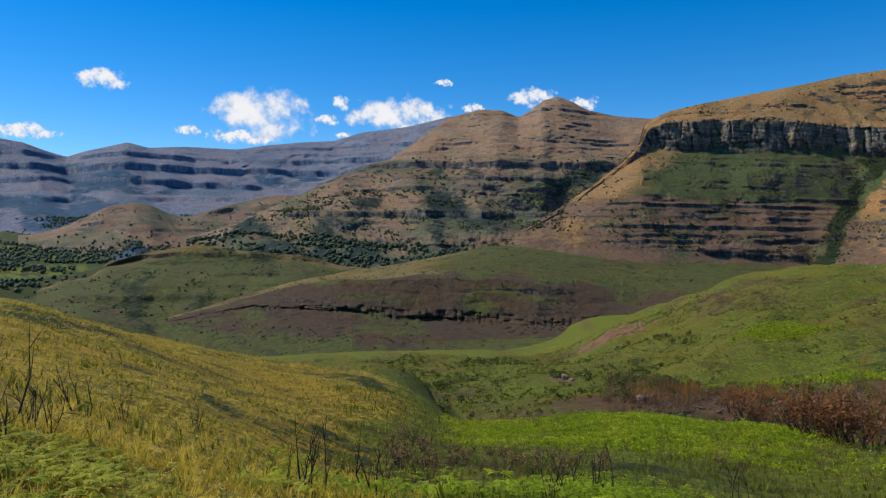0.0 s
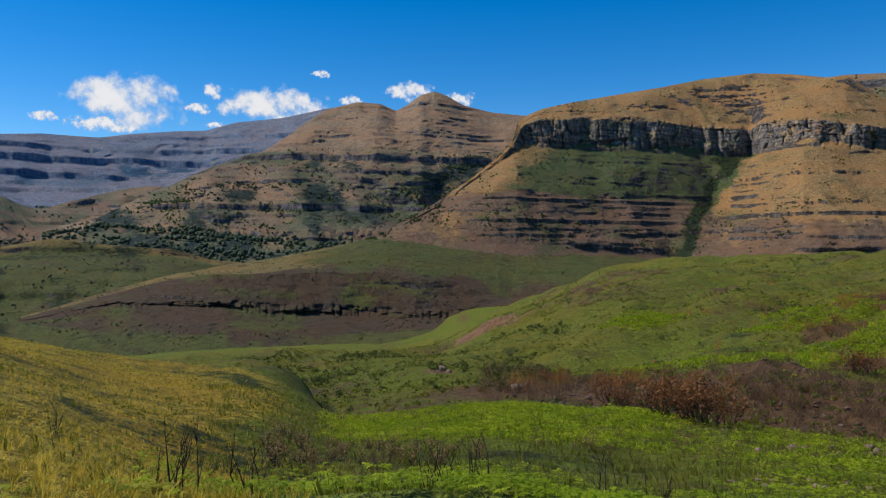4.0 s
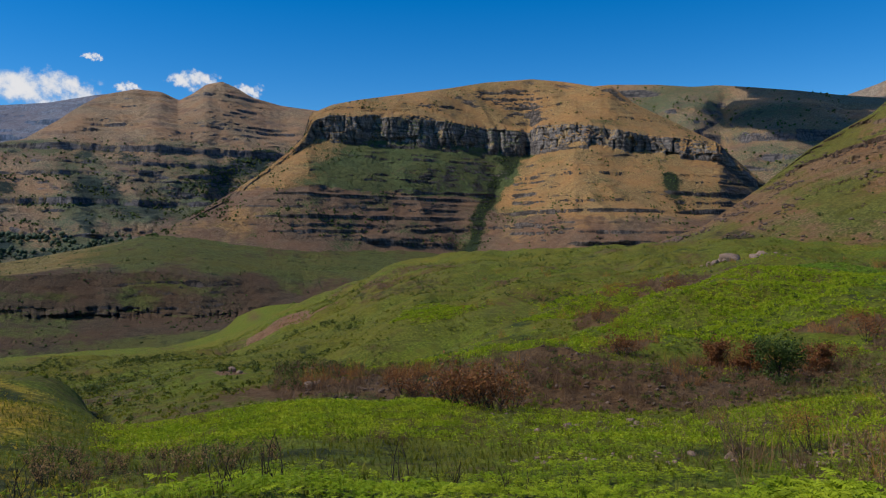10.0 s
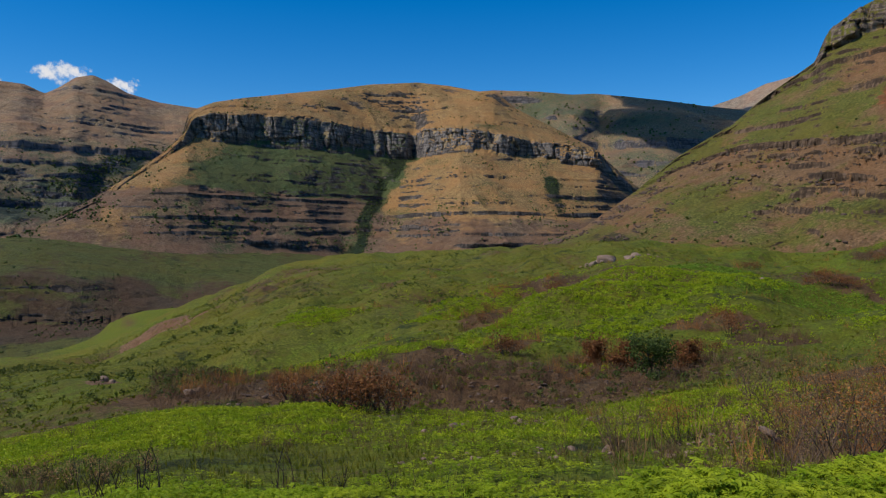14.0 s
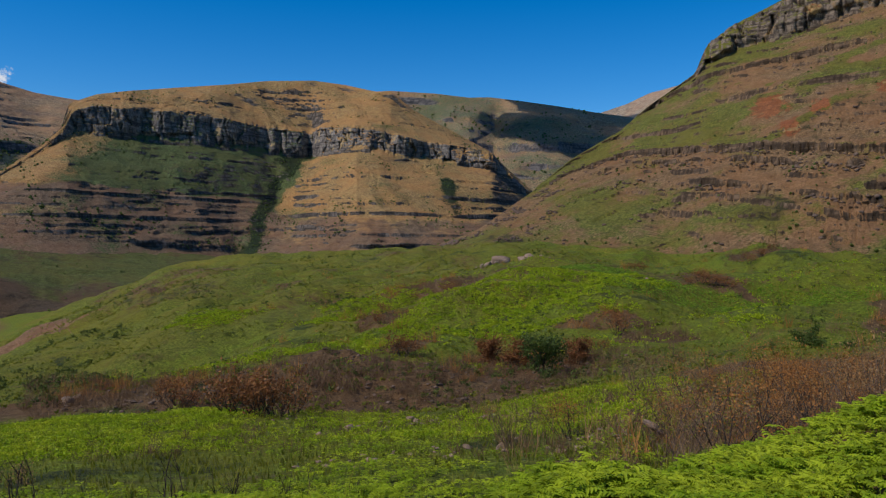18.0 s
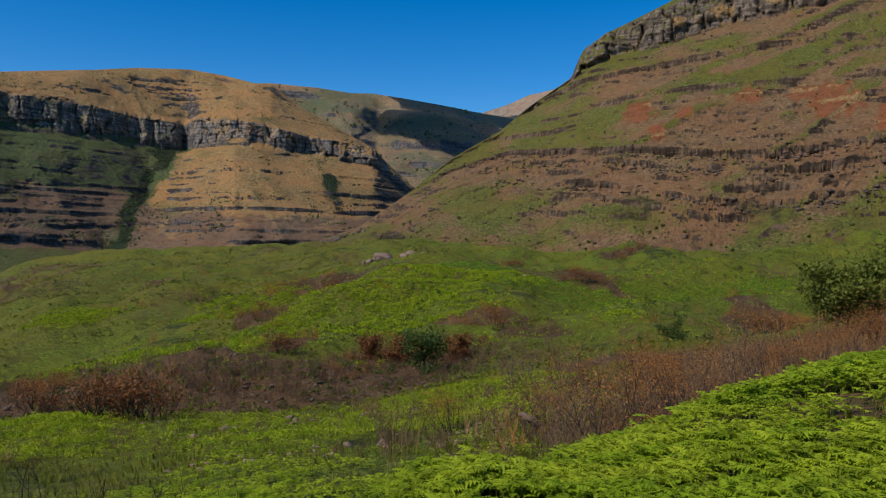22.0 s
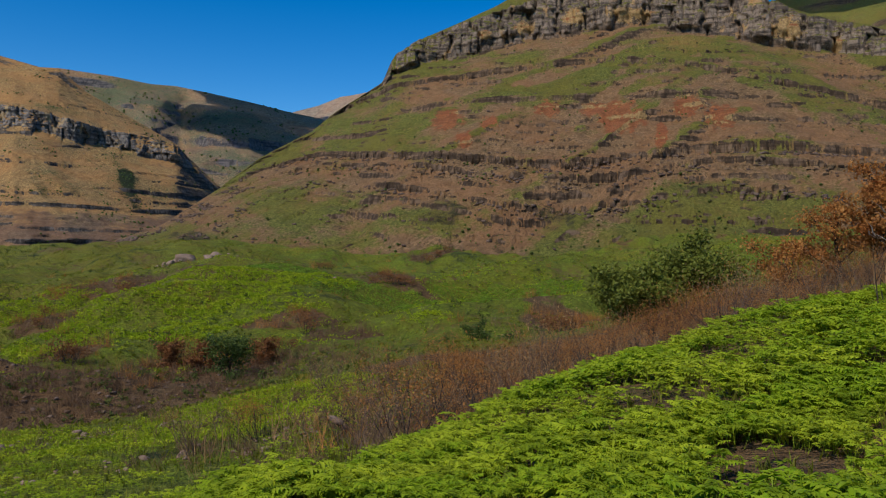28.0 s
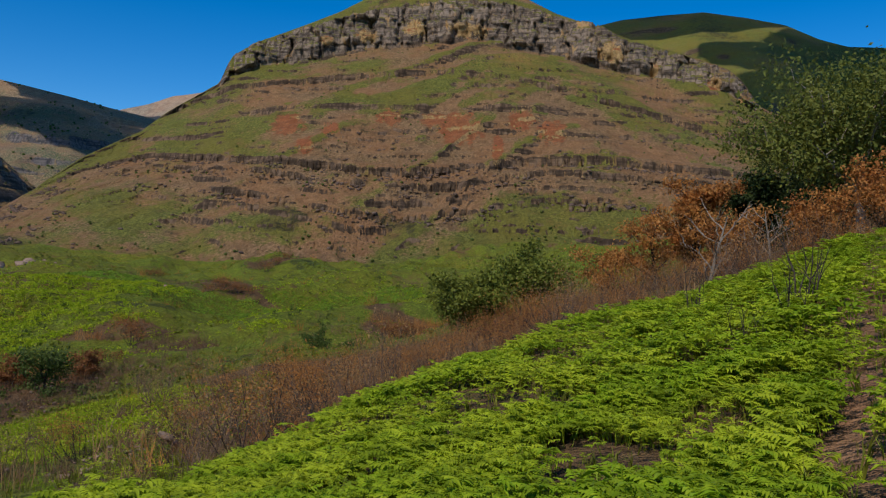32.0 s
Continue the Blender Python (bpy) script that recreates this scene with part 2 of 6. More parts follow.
CLIFF_TOP = [(1.52, 1005, -10.1), (4.89, 1070, 14.3), (9.04, 1205, 66.6), (12.91, 1355, 142.8), (14.31, 1420, 183.2), (15.1, 1470, 222.4), (16.27, 1480, 233.1), (17.38, 1500, 234.4), (21.55, 1560, 242.2), (23.21, 1570, 241.7), (25.66, 1640, 239.9), (28.46, 1690, 236.1), (31.01, 1725, 232.1), (31.77, 1690, 243.1), (34.23, 1620, 234.3), (36.07, 1610, 225.8), (37.86, 1640, 216), (39.31, 1655, 209.3), (42.18, 1685, 203.5), (44.39, 1705, 189.2), (45.18, 1740, 160), (47.15, 1800, 110.2), (49.26, 1860, 57.6), (51.89, 1950, 7.8)]
CLIFF_BASE = [(1.52, 1003, -11.6), (4.89, 1065, 12.6), (9.04, 1190, 61.5), (12.91, 1335, 135), (14.31, 1395, 170.1), (15.29, 1440, 184.9), (16.27, 1450, 185.3), (17.38, 1475, 188.3), (21.56, 1535, 191.3), (23.21, 1545, 188.5), (25.66, 1615, 193.2), (28.47, 1665, 191.1), (31.01, 1700, 185.7), (31.78, 1665, 188.2), (34.23, 1595, 196.6), (36.07, 1585, 185.5), (37.87, 1615, 174.7), (39.31, 1630, 173), (42.17, 1660, 169.4), (44.39, 1680, 162.4), (45.18, 1715, 148), (47.15, 1775, 98.7), (49.26, 1830, 49), (51.89, 1930, 5.1)]
CLIFF_MID = [(1.52, 1001, -13), (4.89, 1050, 8.6), (9.04, 1120, 39.2), (12.91, 1170, 76.5), (15.2, 1200, 78), (18.2, 1258, 77), (21.57, 1330, 78.7), (25.67, 1430, 81.6), (28.48, 1500, 70.7), (29.67, 1460, 61.3), (31.22, 1385, 64.7), (34.25, 1300, 59), (37.89, 1320, 55), (41.33, 1370, 48.4), (43.3, 1410, 36.3), (44.18, 1430, 35.2), (48.11, 1550, 20.4), (51.89, 1800, -0.1)]
CLIFF_FOOT = [(1.52, 1000, -15.2), (4.89, 1030, 2.5), (9.04, 1040, 2.5), (13.11, 1050, 0.2), (15.6, 1072, -2), (18.2, 1104, -8), (21.58, 1150, -14.1), (25.69, 1230, -21.1), (27.7, 1210, -20.4), (31.23, 1160, -15), (35.01, 1130, -14.1), (39.99, 1165, -12.3), (43.31, 1195, -5.9), (44.18, 1220, -17.8), (51.89, 1400, -20.9)]
PLAT_CREST = [(19.33, 2700, 450.7), (27.6, 2750, 505.8), (34.33, 2800, 533.7), (36.84, 2800, 541.3), (40.15, 2800, 532.3), (42.59, 2800, 517.5), (44.2, 2800, 517.9), (46.57, 2800, 501.9), (49.27, 2800, 480.4), (51.88, 2800, 454.6), (54.21, 2800, 435.7), (57.15, 2800, 393.6), (61.8, 2800, 336.1), (68.99, 2800, 264.5)]
PLAT_MID = [(19.31, 2300, 268.5), (27.58, 2300, 288.6), (35.99, 2350, 318.1), (40.14, 2500, 370.5), (42.58, 2250, 290.1), (44.59, 2550, 352.8), (46.17, 2300, 283.2), (49.27, 2250, 279.8), (51.89, 2350, 270.7), (54.2, 2400, 263.6), (61.81, 2400, 221.6), (68.99, 2400, 195.3)]
PLAT_FOOT = [(19.25, 2000, 3.3), (35.96, 2000, 29.4), (42.17, 2000, 128.8), (46.17, 2050, 158.1), (51.89, 2000, 120.8), (54.22, 1950, 31.6), (61.84, 1900, 30.4), (69.03, 1900, 16.8)]
PINK_CREST = [(49.65, 3800, 536.2), (52.43, 3800, 616.5), (54.16, 3800, 651.75), (55.82, 3800, 701), (56.34, 3800, 706.2), (58.01, 3800, 733), (60.48, 3800, 744.2), (64.55, 3800, 696.2), (70.41, 3800, 548.5)]
HILL_CREST = [(40.11, 420, -1.9), (43.17, 440, 6.7), (44.58, 460, 14.1), (47.34, 500, 32.5), (50.02, 540, 56.1), (51.89, 560, 68.9), (53.7, 585, 82), (55.47, 600, 100.4), (57.19, 615, 115.5), (58.86, 625, 129.7), (59.42, 640, 149.3), (59.83, 655, 160.2), (61.98, 665, 177.7), (64.79, 670, 194), (67.23, 675, 208.9), (68.87, 680, 221.7), (71.35, 690, 242.9), (74.71, 700, 255.8), (78.1, 700, 251.4), (81.5, 690, 229), (83.4, 680, 213.9), (86.5, 670, 197.7), (88.95, 660, 183.3), (92.12, 650, 168.3), (95.57, 640, 150.6), (96.4, 640, 142.1), (97.65, 640, 120.3), (100.33, 640, 105.9), (105.28, 640, 86.5), (114.76, 620, 63.8)]
HILL_TOP = [(40.11, 415, -2.4), (43.17, 436, 6), (47.34, 492, 30.6), (50.02, 530, 53.3), (53.7, 572, 77.9), (57.19, 600, 110.4), (58.86, 610, 124.3), (59.42, 622, 143.4), (59.84, 632, 152.8), (61.99, 636, 168.2), (64.79, 638, 182), (67.24, 640, 191.6), (70.56, 642, 202.4), (73.92, 644, 209.5), (76.88, 644, 212.2), (78.99, 644, 209.6), (81.94, 642, 203.7), (84.03, 640, 194.3), (86.51, 636, 185.9), (88.56, 630, 171.1), (92.12, 626, 160.8), (95.57, 620, 144.2), (96.4, 618, 135.1), (97.65, 616, 113.3), (100.34, 616, 99.9), (105.29, 616, 81.7), (114.76, 600, 60.4)]
HILL_BASE = [(40.11, 413, -2.7), (43.17, 433, 5.4), (47.34, 486, 28.9), (50.02, 522, 50.3), (53.7, 562, 73.9), (57.19, 588, 105.9), (58.86, 600, 119.9), (59.44, 606, 130.7), (60.84, 612, 140.3), (63.23, 616, 147.2), (65.47, 618, 151.7), (66.48, 619, 156.8), (69.38, 620, 164.3), (72.31, 622, 170.9), (76.94, 622, 176.1), (79.06, 622, 172.7), (82.43, 620, 163.1), (86.17, 616, 151.6), (89, 612, 144.1), (92.17, 608, 135.5), (95.6, 602, 124.2), (96.44, 600, 115.9), (97.66, 600, 107.9), (100.34, 600, 95.3), (105.29, 600, 78.1), (114.76, 590, 58.1)]
HILL_UPPER = [(40.11, 405, -3.2), (43.17, 420, 4.1), (47.34, 465, 23.1), (50.02, 488, 38.7), (53.7, 510, 55.1), (57.19, 520, 70.6), (59.52, 520, 87.3), (63.32, 500, 91), (67.4, 492, 95.9), (72.43, 485, 94.7), (77.06, 480, 97.3), (81.68, 484, 100.7), (86.24, 492, 95.7), (90.28, 500, 87.7), (94.17, 510, 79.7), (97.89, 520, 73.1), (105.31, 520, 60.6), (114.77, 520, 47.9)]
HILL_LOWER = [(40.11, 395, -4), (43.17, 400, 2.2), (47.34, 420, 15.1), (50.02, 425, 23), (53.71, 430, 30.4), (57.2, 430, 37.4), (59.62, 410, 41.6), (63.44, 395, 41.5), (67.53, 385, 43.1), (72.54, 380, 45.2), (77.19, 378, 45.2), (81.8, 380, 46.5), (86.34, 385, 46.8), (90.36, 395, 45.7), (94.23, 405, 43.8), (97.95, 410, 38.4), (105.35, 420, 33.1), (114.79, 420, 29.4)]
HILL_FOOT = [(40.11, 370, -5.2), (43.17, 360, -1.5), (47.34, 345, -0.9), (50.02, 335, -1.8), (53.71, 325, -3.5), (57.21, 318, -4.5), (59.79, 300, -3.6), (63.61, 290, -3.2), (68.54, 285, -2.7), (74.43, 280, -3.6), (78.19, 295, 3.6), (81.95, 300, 6.3), (86.49, 300, 4.7), (90.5, 300, 5.2), (96.21, 310, 8.2), (105.4, 320, 11.3), (114.82, 330, 12.2)]
DARK_CREST = [(71.48, 1900, 497.9), (79.9, 1900, 532.7), (86.5, 1900, 563.1), (88.11, 1900, 574.9), (90.88, 1900, 581.2), (93.78, 1900, 582.9), (96.6, 1900, 562.2), (99.13, 1900, 537.6), (101.24, 1900, 498.9), (102.94, 1900, 477), (105.16, 1900, 466.8), (109.19, 1900, 439.2), (117.12, 1900, 345.2)]
BENCH_BACK = [(-20, 1020, -86.6), (-16.58, 1020, -68.2), (-13.83, 1020, -53.8), (-11.01, 1020, -40.4), (-7.72, 1020, -31.1), (-3.54, 1030, -18.8), (0.68, 1030, -4.4), (3.21, 1040, 5.5), (4.89, 1060, 8.7), (9.04, 1080, 5.6), (13.11, 1090, 4), (15.6, 1112, 2), (18.2, 1150, -5), (21.58, 1200, -10.4), (25.69, 1330, -16.2), (31.23, 1330, -12.7), (38.61, 1330, -11.8)]
BENCH_EDGE = [(-20, 900, -77.5), (-16.58, 900, -63.1), (-13.83, 890, -51.8), (-11.01, 870, -40.5), (-7.72, 850, -31.2), (-3.54, 830, -31.3), (0.68, 830, -30.1), (4.89, 830, -31.8), (9.04, 830, -40.6), (12.31, 830, -51.5), (14.31, 830, -59.3), (18.95, 830, -55.6), (27.82, 830, -51.9)]
SCARP_TOP = [(-20, 880, -76.9), (-16.58, 870, -66.5), (-13.83, 850, -58.5), (-11.01, 820, -57), (-6.89, 790, -56.1), (-3.54, 780, -60.3), (0.68, 780, -62.7), (4.89, 780, -67), (8.22, 780, -69.4), (12.31, 780, -66.3), (14.31, 785, -62.2), (20.82, 785, -59.9), (27.82, 785, -56.6)]
SCARP_BASE = [(-20, 878, -77.3), (-16.58, 868, -67), (-13.83, 845, -61.2), (-11.01, 812, -61.2), (-6.89, 779, -61.6), (-3.54, 765, -67.5), (0.68, 765, -69.9), (4.89, 765, -73), (8.22, 765, -74.7), (12.31, 765, -71.6), (14.31, 770, -67), (20.82, 770, -64.6), (27.82, 770, -61)]
SCARP_FOOT = [(-20, 860, -77.5), (-17.74, 800, -82), (-15.02, 740, -87.3), (-11.82, 690, -93.4), (-10.19, 670, -96), (-6.06, 650, -94.5), (-3.54, 650, -92), (2.78, 650, -90.6), (7.39, 660, -80.8), (11.5, 680, -73.9), (20.82, 680, -70.4), (27.82, 680, -66.6)]
SPUR_CREST = [(-35.95, 1500, -69), (-30.02, 1500, -73.9), (-28.08, 1500, -70.5), (-26.41, 1500, -53.7), (-24.52, 1500, -45.6), (-23.64, 1500, -22.6), (-21.85, 1500, -8.6), (-19.63, 1500, 1.7), (-17.74, 1500, 10.1), (-15.8, 1500, 2.8), (-13.43, 1500, -4.8), (-10.19, 1500, -10.3), (-7.72, 1500, -30.1), (-3.54, 1500, -41.3), (4.89, 1500, -52.3)]
SPUR_BAND = [(-35.95, 1400, -72.6), (-28.08, 1400, -74.8), (-24.52, 1380, -57.5), (-21.85, 1350, -43.5), (-17.74, 1330, -42.2), (-15.8, 1330, -42.6), (-11.82, 1330, -45.3), (-7.72, 1350, -56.5), (4.89, 1350, -76.6)]
SPUR_FOOT = [(-35.95, 1200, -83.5), (-30.02, 1200, -89.4), (-25.04, 1150, -89.7), (-20.38, 1100, -111.5), (-15.8, 1100, -91.1), (-10.19, 1150, -64.2), (4.89, 1150, -81.9)]
G_NEAR = [(-41.11, 6, 0.3), (-30.02, 6.5, -0.12), (-19.63, 8, -0.79), (-3.54, 9, -1.34), (13.11, 10, -1.59), (19.07, 11, -2.12), (35.87, 11, -2.21), (51.89, 10, -1.65), (56.71, 8.5, -1.48), (72.69, 8, -1.08), (80.81, 7, -0.76), (96.65, 6.5, -0.39), (106.77, 6, -0.08), (117.5, 6, 0.32)]
G_SLOPE = [(-41.11, 30, -1.2), (-30.02, 25, -1.72), (-23.29, 22, -2.41), (-15.8, 20, -3.22), (-7.72, 20, -4.4), (0.68, 22, -5.35), (13.11, 22, -5.26), (19.09, 22, -5.75), (35.87, 20, -5.26), (48.16, 16, -3.97), (55.51, 17, -3.9), (56.65, 16, -3.22), (64.06, 18, -2.94), (72.54, 21, -2.21), (77.95, 25, -1.73), (79.51, 24, -1.58), (84.57, 28, -0.95), (92.52, 31, -0.12), (99.83, 35, 1.54), (105.39, 38, 2.86), (117.21, 40, 4.54)]
G_HOLLOW = [(-41.11, 70, -1.37), (-30.02, 60, -2.28), (-23.29, 50, -3.68), (-15.8, 40, -5.36), (-7.72, 36, -6.95), (0.68, 36, -7.96), (11.27, 38, -8.56), (13.11, 38, -8.31), (23.22, 38, -8.87), (35.89, 36, -7.89), (48.14, 34, -7.36), (55.5, 32, -5.93), (56.64, 34, -7.49), (64.07, 36, -7.27), (72.56, 40, -5.83), (77.99, 44, -4.82), (79.53, 42, -4.62), (84.61, 46, -3.23), (92.54, 50, -1.19), (99.84, 55, 1.44), (105.4, 60, 3.51), (117.22, 60, 5.93)]
G_MOUND = [(-41.11, 100, -0.85), (-30.02, 95, -3.2), (-28.08, 92, -3.97), (-25.04, 90, -5.8), (-21.48, 86, -7.44), (-17.74, 82, -8.38), (-14.62, 80, -9.15), (-11.82, 78, -9.73), (-9.37, 76, -9.92), (-6.06, 74, -10.04), (-3.96, 70, -10.23), (-2.28, 66, -10.56), (-0.59, 62, -11.03), (0.68, 60, -11.78), (4.05, 60, -11.93), (7.39, 60, -11.45), (11.09, 60, -11.06), (15.1, 60, -10.9), (18.95, 58, -10.94), (23.36, 57, -10.49), (27.44, 56, -10.8), (33.37, 56, -11.18), (40.07, 54, -10.87), (45.35, 54, -10.04), (50.02, 54, -8.96), (55.5, 56, -8.41), (60.74, 62, -9.08), (61.11, 58, -7.74), (68.74, 64, -8.3), (76.1, 66, -6.26), (77.93, 70, -5.94), (84.55, 75, -3.42), (92.48, 80, 0.1), (99.82, 85, 2.66), (105.39, 90, 5.21), (117.22, 90, 7.69)]
G_GULLY = [(-41.11, 140, -5.2), (-30.02, 135, -8.6), (-17.74, 125, -15.8), (-9.37, 115, -19.1), (-3.96, 105, -19.8), (0.68, 78, -16.18), (4.89, 75, -15.59), (13.11, 75, -14.66), (20.82, 74, -14.05), (27.44, 74, -14.9), (33.37, 74, -15.18), (40.07, 72, -14.59), (45.35, 74, -14.12), (50.02, 78, -13.47), (55.5, 85, -12.83), (60.73, 95, -11.86), (61.11, 90, -11.25), (68.72, 100, -9.8), (76.08, 100, -7.8), (77.87, 105, -5.4), (84.52, 110, -2.9), (92.48, 115, -0.1), (99.82, 120, 3.5), (105.39, 120, 6.1), (117.22, 120, 9.5)]
G_BANK = [(-41.11, 180, -11.2), (-30.02, 180, -16.6), (-17.74, 175, -25.2), (-9.37, 165, -26), (-3.96, 150, -23.8), (-1.01, 130, -22.2), (2.78, 115, -19.4), (6.97, 110, -16.7), (11.09, 105, -16.1), (15.1, 105, -15.6), (20.08, 100, -15.5), (21.2, 100, -15.7), (26.62, 100, -14.5), (31.69, 100, -14), (35.92, 100, -14.3), (40.08, 102, -14.8), (44.16, 105, -15.9), (50.02, 110, -14.7), (55.49, 118, -13.7), (60.7, 140, -13.7), (61.1, 125, -12.3), (68.7, 140, -11.5), (76.06, 140, -9.3), (77.85, 145, -5.9), (84.5, 150, -2.4), (92.47, 150, 0.4), (99.82, 150, 4), (105.4, 150, 6.7), (117.23, 150, 10.6)]
G_SHELF = [(-41.11, 260, -21.3), (-30.02, 260, -28), (-17.74, 260, -36.8), (-9.37, 250, -34.5), (-3.96, 240, -33.4), (0.68, 230, -32), (4.89, 220, -30.4), (9.04, 190, -27.9), (13.11, 180, -25.6), (18.95, 150, -23.8), (21.62, 150, -23.4), (22.64, 150, -22.7), (26.63, 160, -21.6), (27.15, 155, -19.5), (30.86, 170, -18.4), (35.93, 180, -15), (40.1, 190, -12.4), (46.16, 195, -9.1), (51.89, 190, -9.2), (52.29, 195, -9.2), (55.49, 185, -10), (60.67, 190, -11.6), (61.1, 170, -11.9), (68.67, 195, -9.1), (76.04, 200, -7.9), (77.82, 210, -4.7), (84.48, 220, -1.1), (92.45, 220, 2.9), (99.81, 220, 6.6), (105.39, 220, 9.7), (117.23, 220, 13.6)]
G_CREST = [(-41.11, 600, -64.6), (-30.02, 600, -74.5), (-17.74, 560, -82.4), (-9.37, 520, -73.5), (-3.96, 480, -67.1), (2.78, 440, -60.8), (7.39, 400, -51.2), (9.04, 385, -45.9), (11.5, 370, -37), (14.31, 360, -26.6), (17.04, 350, -19.3), (19.33, 345, -12.7), (21.92, 340, -7.6), (24.42, 340, -4.9), (27.15, 340, -3.2), (29.45, 335, -2.7), (33.15, 330, -1.9), (37.15, 325, -1.7), (41.01, 320, -0.3), (43.17, 320, -0.6), (47.34, 315, -0.7), (50.02, 312, -1.6), (53.71, 308, -3.3), (57.21, 305, -4.2), (59.78, 292, -2.6), (63.61, 284, -2.2), (68.54, 280, -1.8), (74.42, 276, -2.1), (78.19, 290, 4), (81.95, 296, 6.7), (86.49, 296, 5.1), (90.49, 296, 5.6), (96.21, 306, 8.5), (105.4, 316, 11.6), (117.24, 316, 15.3)]
FOOT_CREST = [(-33.08, 2450, 25.9), (-28.08, 2500, 44), (-26.41, 2500, 66.1), (-25.04, 2480, 94.4), (-23.64, 2450, 125.8), (-22.03, 2450, 140.6), (-20.75, 2450, 131.7), (-19.63, 2480, 106.7), (-18.5, 2500, 99.5), (-16.97, 2550, 123.9), (-15.02, 2600, 151.6), (-13.03, 2650, 178.6), (-11.42, 2700, 188.9), (-9.37, 2750, 179.7), (-3.54, 2800, 137.6)]


def fitted_line(line, b, smooth=0.12):
    """Range and height along a line at the bearings b, gently rounded."""
    a = np.array(line)
    out = []
    for c in (1, 2):
        v = np.interp(b, a[:, 0], a[:, c])
        reach = 12
        taps = np.arange(-reach, reach + 1)
        w = np.exp(-0.5 * (taps / (reach / 2.2)) ** 2)
        w /= w.sum()
        wide = np.interp(b[:, None] + taps[None, :] * smooth / reach * 2, a[:, 0], a[:, c])
        out.append(wide @ w)
    return tuple(out)


def loft(lines, counts, b):
    """A skin through the lines, counts[i] rows from line i to the next. Returns range, height and row place, row by row."""
    rows_r, rows_z, rows_v = [], [], []
    pairs = [l if isinstance(l, tuple) else fitted_line(l, b) for l in lines]
    for i, count in enumerate(counts):
        (r0, z0), (r1, z1) = pairs[i], pairs[i + 1]
        last = i == len(counts) - 1
        for k in range(count + last):
            f = k / count
            rows_r.append(r0 + (r1 - r0) * f)
            rows_z.append(z0 + (z1 - z0) * f)
            rows_v.append(i + f)
    return np.array(rows_r), np.array(rows_z), np.array(rows_v)[:, None] * np.ones(len(b))[None, :]


def terrace(z, step, wobble, keep, seed=5):
    """Turns an even slope into soft slopes and harder ledges, layers about step metres thick."""
    rng = np.random.RandomState(seed)
    low, high = z.min() - 60, z.max() + 60
    old, fresh, at = [low], [low], low
    while at < high:
        thick = step * rng.uniform(0.35, 1.7)
        cut, rise = rng.uniform(0.76, 0.9), rng.uniform(0.25, 0.62)
        old += [at + thick * cut, at + thick]
        fresh += [at + thick * (1 - rise), at + thick]
        at += thick
    return z + keep * (np.interp(z + wobble, old, fresh) - wobble - z)


def skin(name, b, r, z, material, cover, closed=False, tone=None):
    """One mesh from rows of range and height over the bearings b."""
    nv, nb = r.shape
    rad = np.radians(b)[None, :]
    co = np.stack([r * np.sin(rad), r * np.cos(rad), z], -1).reshape(-1, 3)
    i = np.arange(nv * nb).reshape(nv, nb)
    if closed:
        i = np.concatenate([i, i[:, :1]], 1)
    quads = np.stack([i[:-1, :-1], i[1:, :-1], i[1:, 1:], i[:-1, 1:]], -1).reshape(-1, 4)
    quads = quads[:, ::-1]
    me = bpy.data.meshes.new(name)
    me.vertices.add(len(co))
    me.vertices.foreach_set("co", co.ravel())
    me.loops.add(quads.size)
    me.loops.foreach_set("vertex_index", quads.ravel().astype(np.int32))
    me.polygons.add(len(quads))
    me.polygons.foreach_set("loop_start", np.arange(0, quads.size, 4, dtype=np.int32))
    me.polygons.foreach_set("use_smooth", np.ones(len(quads), bool))
    me.update(calc_edges=True)
    att = me.attributes.new("cover", "FLOAT_COLOR", "POINT")
    full = np.ones((nv, nb, 4))
    full[..., 3] = 0
    for c in range(len(cover)):
        full[..., c] = np.clip(cover[c], 0, 1)
    att.data.foreach_set("color", full.ravel())
    if tone is not None:
        me.attributes.new("tone", "FLOAT", "POINT").data.foreach_set("value", np.clip(tone, 0, 1).ravel())
    me.materials.append(material)
    return new(name, me)


def behind(pair, d, drop):
    r, z = pair
    return r + d, z - drop


def rounded(crest, d, drop):
    """The lines behind a crest: a short rounding, then the far side."""
    return [behind(crest, 0.012 * d, 0.002 * drop), behind(crest, 0.05 * d, 0.02 * drop), behind(crest, d, drop)]


def blocks(u, z, wide, high, seed):
    """Random steps block by block, as jointed rock weathers: -1 to 1, with narrow open joints."""
    row = np.floor(z / high)
    shift = lattice(row.astype(np.int64), row.astype(np.int64) * 0 + 5, seed) * wide
    q = (u + shift) / wide
    col = np.floor(q)
    f = np.abs(q - col - 0.5)
    return lattice(col.astype(np.int64), row.astype(np.int64), seed + 3) + np.where(f > 0.43, 1.2, 0.0)


def strata(z, u, beds, full, seed):
    """Hard beds that stand out as ledges: (height, half reach in metres, how much of it is covered by soil from -1 to 1) each."""
    for k, (level, reach, hidden) in enumerate(beds):
        where = level + 0.35 * reach * fbm(u / (14 * reach), 0 * u + 3.1 * k, 3, seed + k)
        f = np.clip((z - where) / reach, -1, 1)
        there = step01(fbm(u / (7 * reach), z / (2.5 * reach) + 1.7 * k, 4, seed + 20 + k), hidden - 0.15, hidden + 0.12)
        z = z + (where + reach * np.sign(f) * np.abs(f) ** 0.4 - z) * (np.abs(f) < 1) * full * there
    return z


